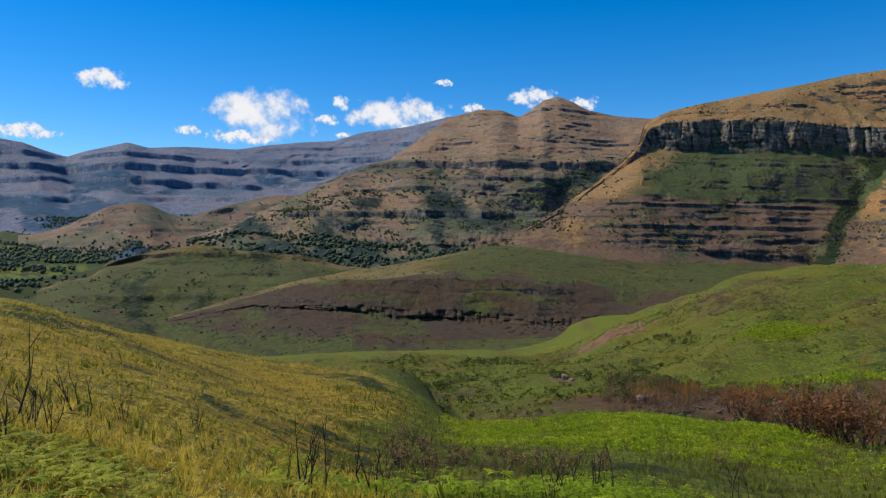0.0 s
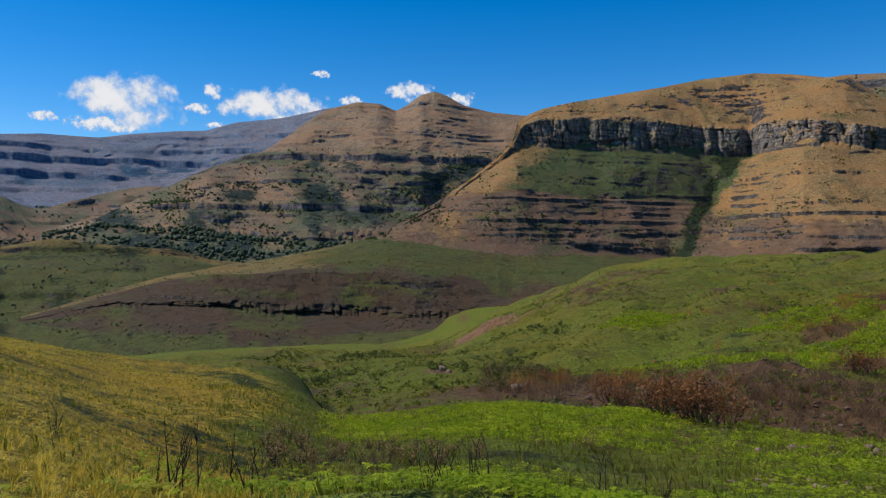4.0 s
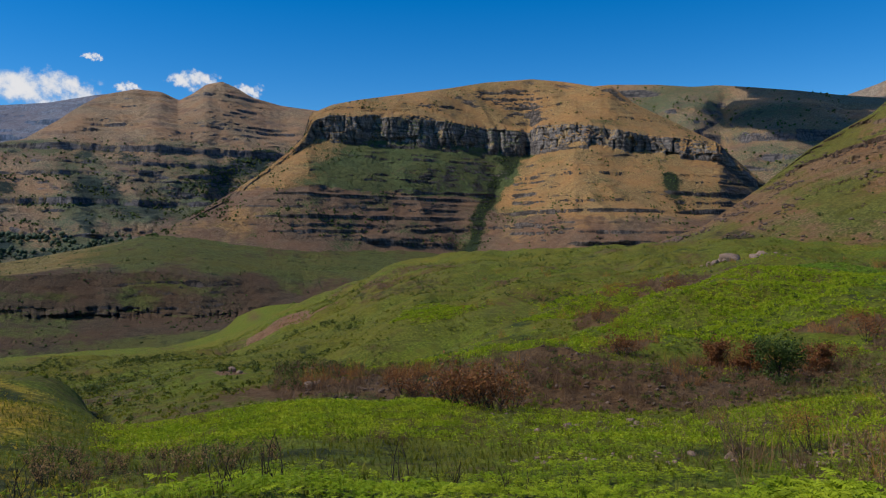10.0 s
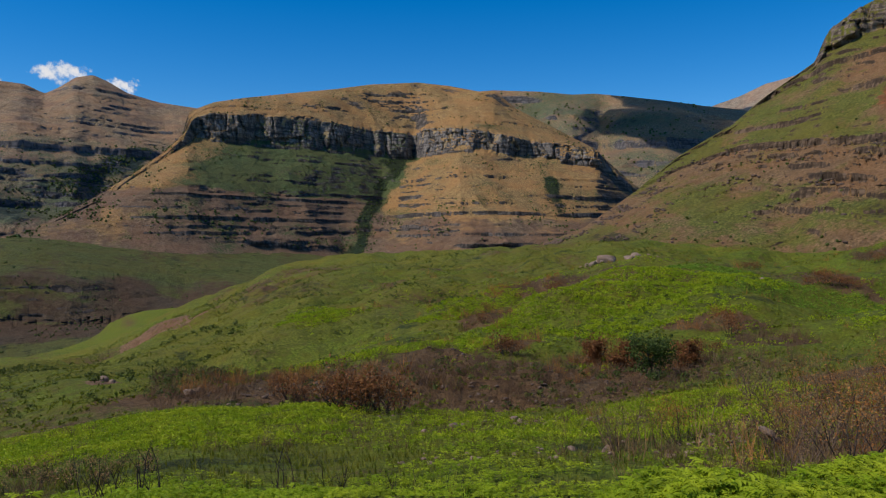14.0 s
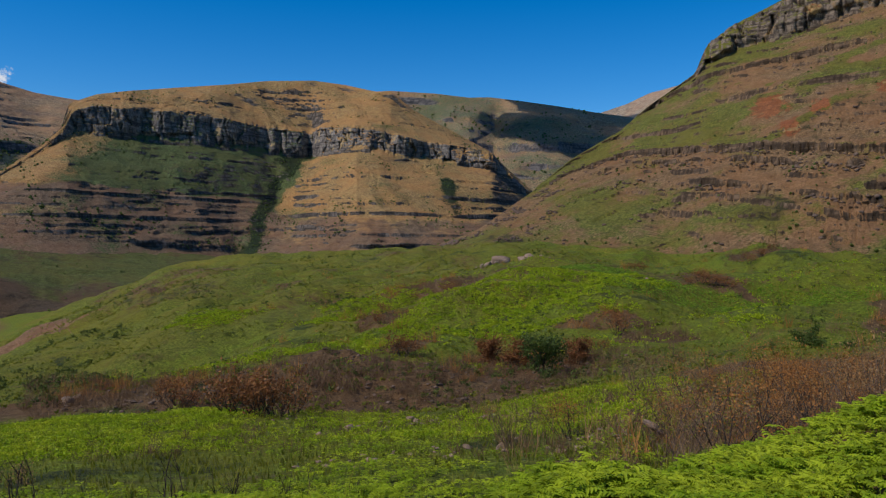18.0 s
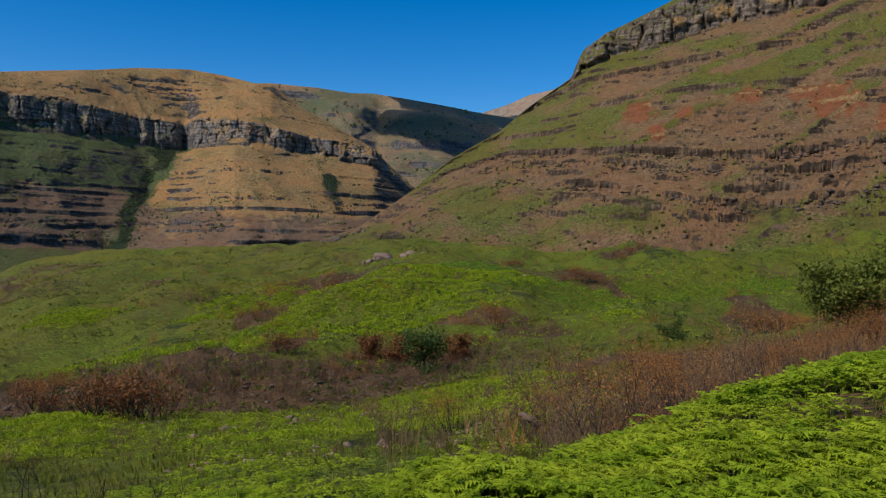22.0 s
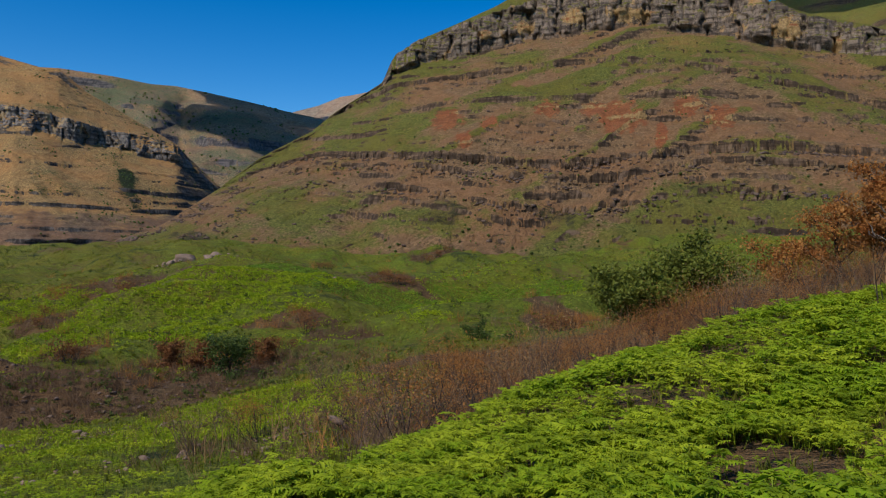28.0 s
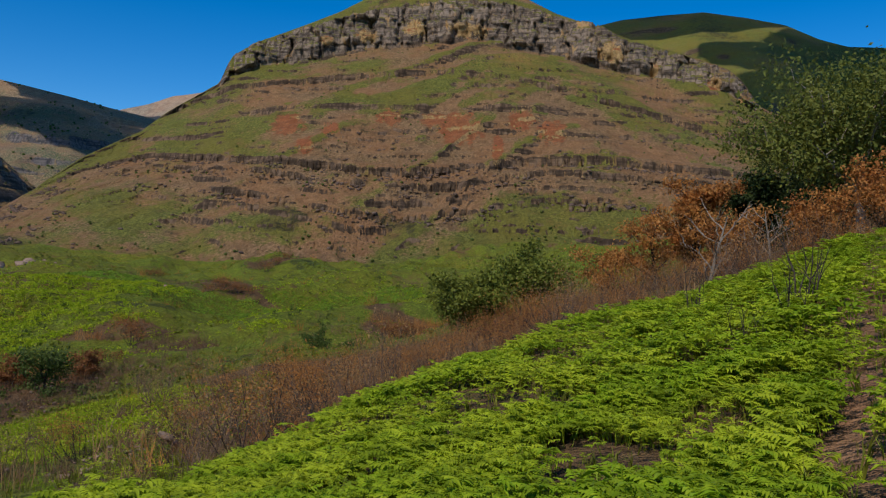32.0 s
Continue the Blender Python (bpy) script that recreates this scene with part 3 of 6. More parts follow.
def spots_at(b, z, spots, seed):
    """Ragged patches: (bearing, height, half width in degrees, half height in metres) each; 1 inside."""
    out = np.zeros_like(z)
    for k, (sb, sz, wide, tall) in enumerate(spots):
        d2 = ((b[None, :] - sb) / wide) ** 2 + ((z - sz) / tall) ** 2
        out = np.maximum(out, np.exp(-d2 * 0.9))
    return np.clip(out * (1.15 + 0.7 * fbm(b[None, :] * 2.2, z / 5, 3, seed)), 0, 1)


def down(r, z):
    """Metres along the slope from its first row."""
    d = np.hypot(np.diff(r, axis=0), np.diff(z, axis=0))
    return np.concatenate([np.zeros((1, r.shape[1])), np.cumsum(d, 0)], 0)


def arc(b, r):
    return np.radians(b)[None, :] * np.mean(r)


def flank(crest, foot, full):
    """0 where the crest comes down to the foot, 1 where the slope is full metres deep."""
    return np.clip((crest[0] - foot[0]) / full, 0, 1)[None, :] ** 1.5


def bushes_on(b, r, z, v, count, lo, hi, dens, seed):
    """Places on a skin, denser where dens is high."""
    rng = np.random.RandomState(seed)
    nv, nb = r.shape
    i, j = rng.randint(0, nv, count * 12), rng.randint(0, nb, count * 12)
    ok = (v[i, j] > lo) & (v[i, j] < hi) & (rng.rand(count * 12) < dens[i, j])
    i, j = i[ok][:count], j[ok][:count]
    a = np.radians(b[j])
    return np.stack([r[i, j] * np.sin(a), r[i, j] * np.cos(a), z[i, j]], -1)


SCRUB = {}
# far range
b = np.arange(-38, 13, 0.12)
foot, crest = fitted_line(FAR_FOOT, b), fitted_line(FAR_CREST, b, 0.12)
r, z, v = loft([behind(foot, -900, 150), foot, FAR_MID, crest, *rounded(crest, 350, 330)], [30, 70, 100, 2, 2, 3], b)
v = v - 1
u = arc(b, r)
body = step01(v, 0.0, 0.3) * step01(v, 2.0, 1.75)
d = down(r, z)
rib = ridged((u + 0.45 * d) / 300, d / 1100, 4, 12)
r = r + body * (120 * fbm(u / 500, v * 0.6, 4, 11) - 55 * rib + 26 * fbm(u / 70, d / 120, 4, 10))
keep = step01(fbm(u / 220, z / 50, 3, 9), -0.3, 0.2)
z = terrace(z, 40, 20 * fbm(u / 500, v, 3, 13), (0.2 + 0.6 * keep) * body)
z = strata(z, u, ((205, 26, 0.1), (300, 34, -0.2), (395, 30, -0.35), (470, 30, -0.1)), body, 280)
below = step01(v, 0.15, -0.4)
cover = (0.5 + 0.5 * fbm(u / 200, z / 90, 4, 14) + 0.15 * rib + 0.25 * step01(z, 300, 560) - 0.2 * below, 0.25 + 0.4 * fbm(u / 120, z / 60, 3, 15), 0.42 + 0.9 * fbm(u / 160, z / 90, 4, 16) - 0.35 * rib - 0.5 * step01(z, 350, 500) + 0.25 * below)
SCRUB["far"] = bushes_on(b, r, z, v, 2600, -0.95, 0.2, step01(fbm(u / 120, d / 160, 3, 17), -0.15, 0.3), 1)
tagged(skin("far_mountain_range", b, r, z, far_haze_mat, cover), "distant mountain range with cliffs and wooded ravines, tinted blue for haze", "mountain", kind="structure")

# brown foothills before the far range
b = np.arange(-29, -2, 0.1)
crest = fitted_line(FOOT_CREST, b, 0.3)
r, z, v = loft([(crest[0] - 520, crest[1] * 0 - 45), crest, *rounded(crest, 220, 90)], [60, 2, 2, 6], b)
u = arc(b, r)
d = down(r, z)
body = step01(v, 0, 0.2) * step01(v, 1, 0.85)
r = r + body * (45 * fbm(u / 130, v, 4, 5) - 30 * ridged((u + 0.4 * d) / 110, d / 300, 3, 6))
z = terrace(z, 24, 6 * fbm(u / 200, v, 3, 7), 0.5 * body)
SCRUB["foothill"] = bushes_on(b, r, z, v, 1700, 0.0, 0.95, step01(v, 0.45, 0.2) * 0.9 + 0.03, 9)
tagged(skin("brown_foothill", b, r, z, peak_mat, (0.55 + 0.4 * fbm(u / 120, d / 90, 3, 8), 0.4 + 0.4 * fbm(u / 70, d / 50, 3, 4), 0.2 + 0.5 * fbm(u / 80, d / 60, 3, 3))), "low brown foothills with dry grass", "hill", kind="structure")

# peak mountain
b = np.arange(-18.4, 27, 0.11)
foot, crest = fitted_line(PEAK_FOOT, b), fitted_line(PEAK_CREST, b, 0.12)
r, z, v = loft([behind(foot, -260, 70), foot, PEAK_LOWER, PEAK_UPPER, crest, *rounded(crest, 300, 250)], [16, 45, 90, 110, 2, 2, 3], b)
v = v - 1
u = arc(b, r)
full = flank(crest, foot, 500)
body = step01(v, 0.0, 0.2) * step01(v, 3.0, 2.8) * full
d = down(r, z)
rib = ridged((u + 0.3 * d) / 190, d / 500, 3, 22)
keep = step01(fbm(u / 130, z / 24, 3, 20), -0.3, 0.15)
r = r + body * (60 * fbm(u / 260, v * 0.8, 4, 21) - 30 * rib + 7 * fbm(u / 36, d / 50, 3, 19))
z = terrace(z, 22, 9 * fbm(u / 330, v, 3, 23), 0.7 * body * (0.15 + 0.85 * keep))
z = strata(z, u, ((88, 15, -0.45), (163, 14, 0.0), (247, 24, -0.3), (318, 12, 0.1), (362, 10, 0.15)), body, 300)
z = strata(z, u, ((497, 12, -0.25), (551, 8, -0.6)), full * step01(v, 3.0, 2.94), 310)
r = r + body * keep * 3 * blocks(u, z, 16, 8, 18)
trees_here = np.exp(-((b[None, :] - (7.8 + (z - 150) * 0.031) + 0.9 * fbm(u / 60, z / 40, 3, 29)) / 1.0) ** 2) * step01(z, 120, 150) * step01(z, 285, 250)
cover = (0.5 + 0.6 * fbm(u / 160, z / 60, 4, 24) + 0.45 * step01(z, 250, 330) - 0.4 * step01(v, 0.3, -0.3), 0.26 + 0.5 * fbm(u / 90, z / 30, 3, 25), 0.24 + 0.9 * fbm(u / 110, z / 60, 4, 26) - 0.6 * step01(z, 240, 330) + 0.25 * step01(v, 0.2, -0.4) + 0.9 * trees_here)
SCRUB["peak"] = bushes_on(b, r, z, v, 2600, -0.9, 2.1, 0.04 + 0.6 * step01(fbm(u / 80, z / 30, 3, 27), -0.05, 0.5) * step01(v, 2.1, 1) + trees_here, 2)
SCRUB["belt"] = bushes_on(b, r, z, v, 2600, -0.95, 0.25, step01(b, 9, 3)[None, :] * step01(fbm(u / 130, d / 70, 3, 28), -0.3, 0.0) * step01(v, 0.3, -0.1), 11)
tagged(skin("peak_mountain", b, r, z, peak_mat, cover), "brown terraced mountain with a cone-shaped summit", "mountain", kind="structure")

# plateau, pale hill, shaded mountain
b = np.arange(20, 68, 0.12)
foot, crest = fitted_line(PLAT_FOOT, b), fitted_line(PLAT_CREST, b, 0.12)
r, z, v = loft([behind(foot, -300, 150), foot, PLAT_MID, crest, *rounded(crest, 400, 300)], [10, 60, 90, 2, 2, 3], b)
v = v - 1
u = arc(b, r)
body = step01(v, 0.0, 0.3) * step01(v, 2.0, 1.7)
d = down(r, z)
r = r + body * (60 * fbm(u / 300, v, 4, 31) - 45 * ridged((u + 0.3 * d) / 210, d / 600, 3, 32) + 8 * fbm(u / 40, d / 60, 3, 30))
z = terrace(z, 70, 20 * fbm(u / 300, v, 3, 33), 0.9 * body)
cover = (0.62 + 0.5 * fbm(u / 200, z / 90, 3, 34), 0.3 + 0.4 * fbm(u / 90, z / 40, 3, 35), 0.02 + 0.6 * fbm(u / 140, z / 90, 4, 36))
SCRUB["plateau"] = bushes_on(b, r, z, v, 700, 0.2, 1.98, 0.2 + 0.8 * fbm(u / 80, z / 50, 3, 37), 3)
tagged(skin("plateau_mountain", b, r, z, peak_mat, cover), "golden-brown plateau mountain with wooded ravines", "mountain", kind="structure")
b = np.arange(49.7, 70, 0.15)
crest = fitted_line(PINK_CREST, b, 0.12)
r, z, v = loft([behind(crest, -900, 600), crest, *rounded(crest, 400, 300)], [50, 2, 2, 3], b)
u = arc(b, r)
body = step01(v, 0, 0.3) * step01(v, 1.0, 0.8)
r = r + body * 70 * fbm(u / 200, v * 2, 4, 37)
tagged(skin("pale_hill", b, r, z, pale_mat, (0.9 + 0 * v, 0.35 + 0.4 * fbm(u / 100, v * 4, 3, 38), 0 * v)), "pale dry grass hill far beyond the valley", "mountain", kind="structure")
b = np.arange(72, 117, 0.12)
crest = fitted_line(DARK_CREST, b, 0.15)
r, z, v = loft([behind(crest, -1000, 520), behind(crest, -420, 210), crest, *rounded(crest, 400, 300)], [40, 60, 2, 2, 3], b)
u = arc(b, r)
body = step01(v, 0, 0.3) * step01(v, 2.0, 1.6)
r = r + body * (120 * fbm(u / 330, v, 4, 41) + 20 * fbm(u / 90, v, 3, 42))
z = terrace(z, 60, 20 * fbm(u / 300, v, 3, 43), 0.3 * body)
tagged(skin("shaded_mountain", b, r, z, hill_mat, (0.2 + 0.4 * fbm(u / 160, v * 3, 3, 44), 0.2 + 0.4 * fbm(u / 120, v * 4, 3, 45), 0.2 + 0.6 * fbm(u / 140, v * 3, 3, 46))), "dark rounded mountain with short green grass", "mountain", kind="structure")

# cliff mountain
b = np.arange(1.6, 51.8, 0.07)
foot, crest = fitted_line(CLIFF_FOOT, b), fitted_line(CLIFF_CREST, b, 0.12)
r, z, v = loft([behind(foot, -120, 45), foot, CLIFF_MID, CLIFF_BASE, CLIFF_TOP, crest, *rounded(crest, 260, 180)], [8, 90, 90, 34, 70, 2, 2, 3], b)
v = v - 1
u = arc(b, r)
full = flank(crest, foot, 420)
wall = step01(v, 1.88, 2.02) * step01(v, 3.12, 2.98) * full
body = step01(v, 0.0, 0.15) * step01(v, 4.0, 3.8) * (1 - wall) * full
d = down(r, z)
rib = ridged((u + 0.3 * d) / 120, d / 300, 3, 52)
keep = step01(fbm(u / 70, z / 13, 3, 50), -0.05, 0.3)
r = r + body * (26 * fbm(u / 150, v * 0.9, 4, 51) - 15 * rib + 4 * fbm(u / 22, d / 30, 3, 49)) + wall * (-30 + 24 * ridged((u + 26 * fbm(u / 75, 0 * u, 3, 35)) / 62, 0.3 * v, 2, 53) + 6 * fbm(u / 30, z / 40, 3, 34) + 6 * blocks(u + 16 * fbm(u / 40, z / 50, 3, 33), z + 12 * fbm(u / 50, z / 50, 2, 32), 26, 34, 54) + 3 * blocks(u + 7 * fbm(u / 16, z / 20, 3, 31), z + 6 * fbm(u / 20, z / 20, 2, 30), 10, 14, 55) + 2 * fbm(u / 6, z / 6, 3, 57))
z = terrace(z, 15, 5 * fbm(u / 200, v, 3, 56), 0.6 * body * (0.1 + 0.9 * keep))
side = b[None, :] - (27.2 + 0.0176 * np.clip(z, -20, 210) + 0.9 * fbm(u / 60, z / 45, 3, 45))
hollow = step01(side, 0.6, -0.8) * body
z = strata(z, u, ((82, 6, -0.15), (68, 5, -0.3), (58, 3.5, 0.05), (48, 5, -0.1), (33, 6, -0.4), (21, 3.5, 0.1), (12, 5, -0.2), (128, 5, 0.15), (150, 5, 0.2)), hollow, 330)
z = strata(z, u, ((43, 9, -0.6), (24, 4, 0.2), (8, 6, -0.1), (117, 6, 0.15)), step01(side, -0.2, 0.8) * body, 360)
r = r + body * keep * 1.6 * blocks(u, z, 9, 4, 48)
golden = np.maximum(step01(side + 0.5 * fbm(u / 16, z / 12, 3, 43), 0.0, 0.9), 0.9 * step01(b[None, :] - (10.5 + 3.3 * v) + 2.2 * fbm(u / 70, z / 50, 3, 42), 3.2, -2.5))
golden = np.where(v > 3, 1.0, golden)
low = step01(z + 7 * fbm(u / 40, 0 * u, 3, 41), 84, 74) * step01(side, 1.5, -0.5) + step01(z + 8 * fbm(u / 40, 0 * u, 3, 40), 44, 30) * step01(side, -0.5, 1.0)
trees_here = np.exp(-((side + 0.55) / (0.75 + 0.5 * fbm(u / 30, z / 22, 3, 39))) ** 2) * step01(v, 2.1, 1.8)
bushy = np.exp(-((b[None, :] - 41.2 + 0.012 * (z - 100)) / 0.6) ** 2) * step01(z, 20, 60) * step01(z, 135, 112)
cover = (0.06 + 0.8 * golden - 0.12 * rib * golden + 0.4 * fbm(u / 90, z / 40, 4, 57), 0.1 + 0.62 * low + 0.5 * fbm(u / 60, z / 20, 4, 58), 0.14 + 0.6 * fbm(u / 40, z / 35, 4, 59) * (1 - 0.85 * low) * step01(v, 0.0, 0.25) + 0.9 * trees_here + 0.6 * bushy - 0.15 * golden - 0.1 * low)
SCRUB["cliff"] = bushes_on(b, r, z, v, 1700, 0.02, 3.95, (0.03 + 0.5 * step01(fbm(u / 45, z / 18, 3, 60), 0.05, 0.5) + 1.5 * trees_here + bushy) * (1 - wall), 4)
tagged(skin("cliff_mountain", b, r, z, cliff_mat, cover, tone=wall), "sandstone mountain with a grey cliff band and golden grass spur", "mountain", kind="structure")

# rocky hill
b = np.arange(40.2, 114.6, 0.075)
foot, crest = fitted_line(HILL_FOOT, b), fitted_line(HILL_CREST, b, 0.12)
r, z, v = loft([behind(foot, -40, 14), foot, HILL_LOWER, HILL_UPPER, HILL_BASE, HILL_TOP, crest, *rounded(crest, 90, 60)], [4, 90, 85, 70, 44, 14, 2, 2, 3], b)
v = v - 1
u = arc(b, r)
full = flank(crest, foot, 300)
wall = step01(v, 2.93, 3.02) * step01(v, 4.15, 3.98) * step01(b, 57.5, 59.5)[None, :]
body = step01(v, 0.0, 0.12) * step01(v, 5.0, 4.7) * (1 - wall) * full
d = down(r, z)
nose = step01(b, 80, 90)[None, :]
rib = ridged((u - 0.75 * d) / 52, d / 170, 3, 62) * (1 - nose) + ridged((u + 0.75 * d) / 52, d / 170, 3, 59) * nose
keep = step01(fbm(u / 34, z / 6, 3, 66), -0.2, 0.25)
r = r + body * (9 * fbm(u / 60, v * 0.8, 4, 61) - 6.5 * rib + 1.4 * fbm(u / 9, d / 11, 3, 60)) + wall * (-15 + 10 * ridged(u / 38, 0.3 * v, 2, 63) + 3.8 * blocks(u + 2 * fbm(u / 9, z / 9, 2, 59), z + 3 * fbm(u / 14, z / 14, 2, 58), 17, 19, 64) + 1.6 * blocks(u, z + 2 * fbm(u / 9, z / 9, 2, 57), 6.3, 8, 65) + 1.8 * fbm(u / 3.5, z / 3, 3, 56) + 6 * step01(v, 3.32, 3.05) * step01(fbm(u / 22, 0 * u, 2, 55), 0.0, 0.2))
z = terrace(z, 6.5, 5.0 * fbm(u / 70, v, 3, 67), 0.7 * body * (0.1 + 0.9 * keep), 8)
BED_MAIN = [(40, 6), (46, 26), (50, 45), (54, 57), (60.7, 50), (68.3, 41), (72.5, 39), (77.4, 42), (83, 49), (88, 47.5), (95, 45), (115, 40)]
BED_HIGH = [(40, 9), (50, 70), (57, 110), (60, 117), (65.7, 124), (74.4, 131), (80, 124), (86, 105), (93.7, 84), (100, 72), (115, 60)]
main, high = (np.interp(b, [p[0] for p in line_at], [p[1] for p in line_at])[None, :] for line_at in (BED_MAIN, BED_HIGH))
over = z - main
over = strata(over, u, ((0, 5.0, -0.4), (-8.5, 4.0, -0.1), (-16, 3.0, 0.12), (-23, 3.2, -0.05), (-30.5, 2.8, 0.05), (-40, 2.6, 0.15), (17, 2.8, 0.25), (31, 3.2, 0.15)), body, 400)
z = over + main
z = strata(z - high, u, ((0, 4.5, -0.35), (13, 3.2, 0.15)), body, 430) + high
z = strata(z, u, ((90, 5.0, -0.05),), body * step01(b, 60, 63)[None, :] * step01(b, 86, 82)[None, :], 440)
near_bed = np.maximum(np.exp(-((over + 2) / 3.5) ** 2), np.maximum(np.exp(-((over + 10.5) / 3) ** 2), np.maximum(np.exp(-((over + 25) / 2.5) ** 2), np.exp(-((z - high + 2) / 3) ** 2))))
r = r + body * (keep * 0.7 + 1.1 * near_bed) * blocks(u, z, 3.6, 2.2, 47)
above = step01(over, -2, 3)
crown = step01(z - high, -6, 5)
ribbed = step01(rib + 0.35 * fbm(u / 8, d / 14, 3, 46), 0.35, 0.75)
fan = spots_at(b, z, ((81.5, 6, 3.0, 14), (85.5, 14, 3.0, 12)), 45)
bare = above * (0.80 - 0.55 * step01(b, 66, 58)[None, :] - 0.30 * crown - 0.6 * ribbed) + (1 - above) * (0.80 - 0.28 * step01(over, -14, -30) - 0.22 * ribbed) - 0.8 * fan
red = np.maximum(spots_at(b, z, ((64.9, 57, 0.8, 7), (63.7, 75, 1.4, 10), (76.4, 72, 1.9, 15), (83.3, 70, 1.2, 11), (81.0, 80, 1.2, 10), (79.3, 56, 0.5, 12), (71.2, 81, 1.1, 8), (66.8, 69, 0.7, 7), (74.5, 80, 1.0, 8)), 44), spots_at(b, z, ((69.4, 174, 0.9, 8), (72.9, 183, 0.9, 9), (77.0, 182, 1.7, 7), (87.5, 159, 0.9, 12), (66.4, 168, 0.5, 6), (90.5, 146, 0.4, 7), (94.6, 131, 0.5, 7)), 43))
cover = (0.22 + 0.35 * fbm(u / 50, z / 30, 3, 68), 0.04 + bare + 0.55 * fbm(u / 30, z / 12, 4, 69), 0.1 + 0.5 * fbm(u / 25, z / 14, 4, 70) + 0.25 * step01(over, -12, -30) * step01(fbm(u / 22, z / 10, 3, 42), 0.0, 0.3), 0.82 * red)
SCRUB["hill"] = bushes_on(b, r, z, v, 620, 0.0, 2.9, 0.03 + 0.5 * step01(fbm(u / 30, z / 10, 3, 60), 0.1, 0.5) + 0.5 * step01(v, 0.25, 0), 5)
LEDGE = bushes_on(b, r, z, v, 2600, 0.05, 2.95, near_bed * step01(fbm(u / 10, z / 2.5, 3, 79), -0.1, 0.3) + 0.04 * keep, 6)
tagged(skin("rocky_hill", b, r, z, hill_mat, cover, tone=wall), "brown and green terraced hill with a grey cliff under its summit", "hill", kind="structure")

# bench and scarp, grassy spur
b = np.arange(-19.9, 27.7, 0.095)
foot, back_line = fitted_line(SCARP_FOOT, b), fitted_line(BENCH_BACK, b, 0.3)
r, z, v = loft([behind(foot, -120, 40), foot, SCARP_BASE, SCARP_TOP, BENCH_EDGE, back_line, *rounded(back_line, 60, 40)], [8, 60, 16, 40, 60, 2, 2, 3], b)
v = v - 1
u = arc(b, r)
full = flank(back_line, foot, 250)
wall = step01(v, 0.9, 1.02) * step01(v, 2.1, 1.98) * full
keep = step01(fbm(u / 60, 0 * u, 3, 71), -0.3, 0.1)
r = r + wall * (4 * ridged(u / 14, v, 2, 72) + 3.2 * blocks(u, z, 6.5, 30, 73) + 2 * fbm(u / 3, z / 3, 2, 71)) + step01(v, 0, 0.2) * step01(v, 3.9, 3) * full * (10 * fbm(u / 60, v, 4, 74) + 3 * fbm(u / 14, v * 3, 3, 79))
z = terrace(z, 11, 3 * fbm(u / 80, v, 3, 68), 0.55 * step01(fbm(u / 60, z / 8, 3, 36), -0.2, 0.2) * full * step01(v, 0.2, 0.4) * step01(v, 3.2, 2.9) * (1 - wall))
z = z + step01(v, 3, 3.3) * step01(v, 4, 3.8) * 5.0 * fbm(u / 90, r / 26, 4, 75)
cover = (0.15 + 0.6 * step01(b, 4, -4)[None, :] * step01(v, 2.9, 3.2) + 0.35 * fbm(u / 60, r / 30, 3, 76), 0.62 * step01(v, 0.25, 0.6) * step01(v, 3.35, 2.9) + 0.12 + 0.7 * fbm(u / 40, v * 3, 4, 77), 0.12 + 0.6 * fbm(u / 22, r / 14, 4, 78))
SCRUB["bench"] = bushes_on(b, r, z, v, 1000, -0.5, 3.95, 0.15 + 0.8 * fbm(u / 40, r / 25, 3, 79), 7)
tagged(skin("scarp_bench", b, r, z, bench_mat, cover), "green grassy bench above a dark brown rocky scarp", "hill", kind="structure")
b = np.arange(-35.8, 4.8, 0.1)
foot, crest = fitted_line(SPUR_FOOT, b), fitted_line(SPUR_CREST, b, 0.2)
r, z, v = loft([behind(foot, -150, 40), foot, SPUR_BAND, crest, *rounded(crest, 120, 60)], [10, 60, 50, 2, 2, 3], b)
v = v - 1
u = arc(b, r)
body = step01(v, 0, 0.2) * step01(v, 2, 1.8)
r = r + body * (40 * fbm(u / 110, v, 4, 81) + 8 * fbm(u / 30, v * 2, 3, 82))
z = terrace(z, 20, 5 * fbm(u / 150, v, 3, 83), 0.9 * body)
cover = (0.1 + 0.75 * step01(v, 1.5, 2) + 0.4 * fbm(u / 70, v * 2, 3, 84), 0.25 + 0.5 * fbm(u / 60, v * 3, 4, 85), 0.25 + 0.6 * fbm(u / 50, v * 2.5, 4, 86))
SCRUB["spur"] = bushes_on(b, r, z, v, 500, -0.5, 1.98, 0.2 + 0.8 * fbm(u / 60, r / 40, 3, 87), 8)
tagged(skin("grassy_spur", b, r, z, bench_mat, cover), "low grassy spur with a dry top and a dark ledge", "hill", kind="structure")

# ground, all round, to the horizon
def streaks(x, y):
    """Bands of low dark bushes that run down across the dry slope."""
    return fbm((0.86 * x - 0.5 * y) / 26, (0.5 * x + 0.86 * y) / 7, 4, 85)


def lobes(x, y):
    """Spurs that come down the far hillside to the gully: 1 on their backs, below 0 in the hollows between."""
    along, across = 0.97 * x - 0.24 * y, 0.24 * x + 0.97 * y
    return ridged(across / 52 + 0.35 * fbm(x / 60, y / 60, 2, 99), along / 140, 2, 98) + 0.25 * fbm(x / 9, y / 9, 3, 97)


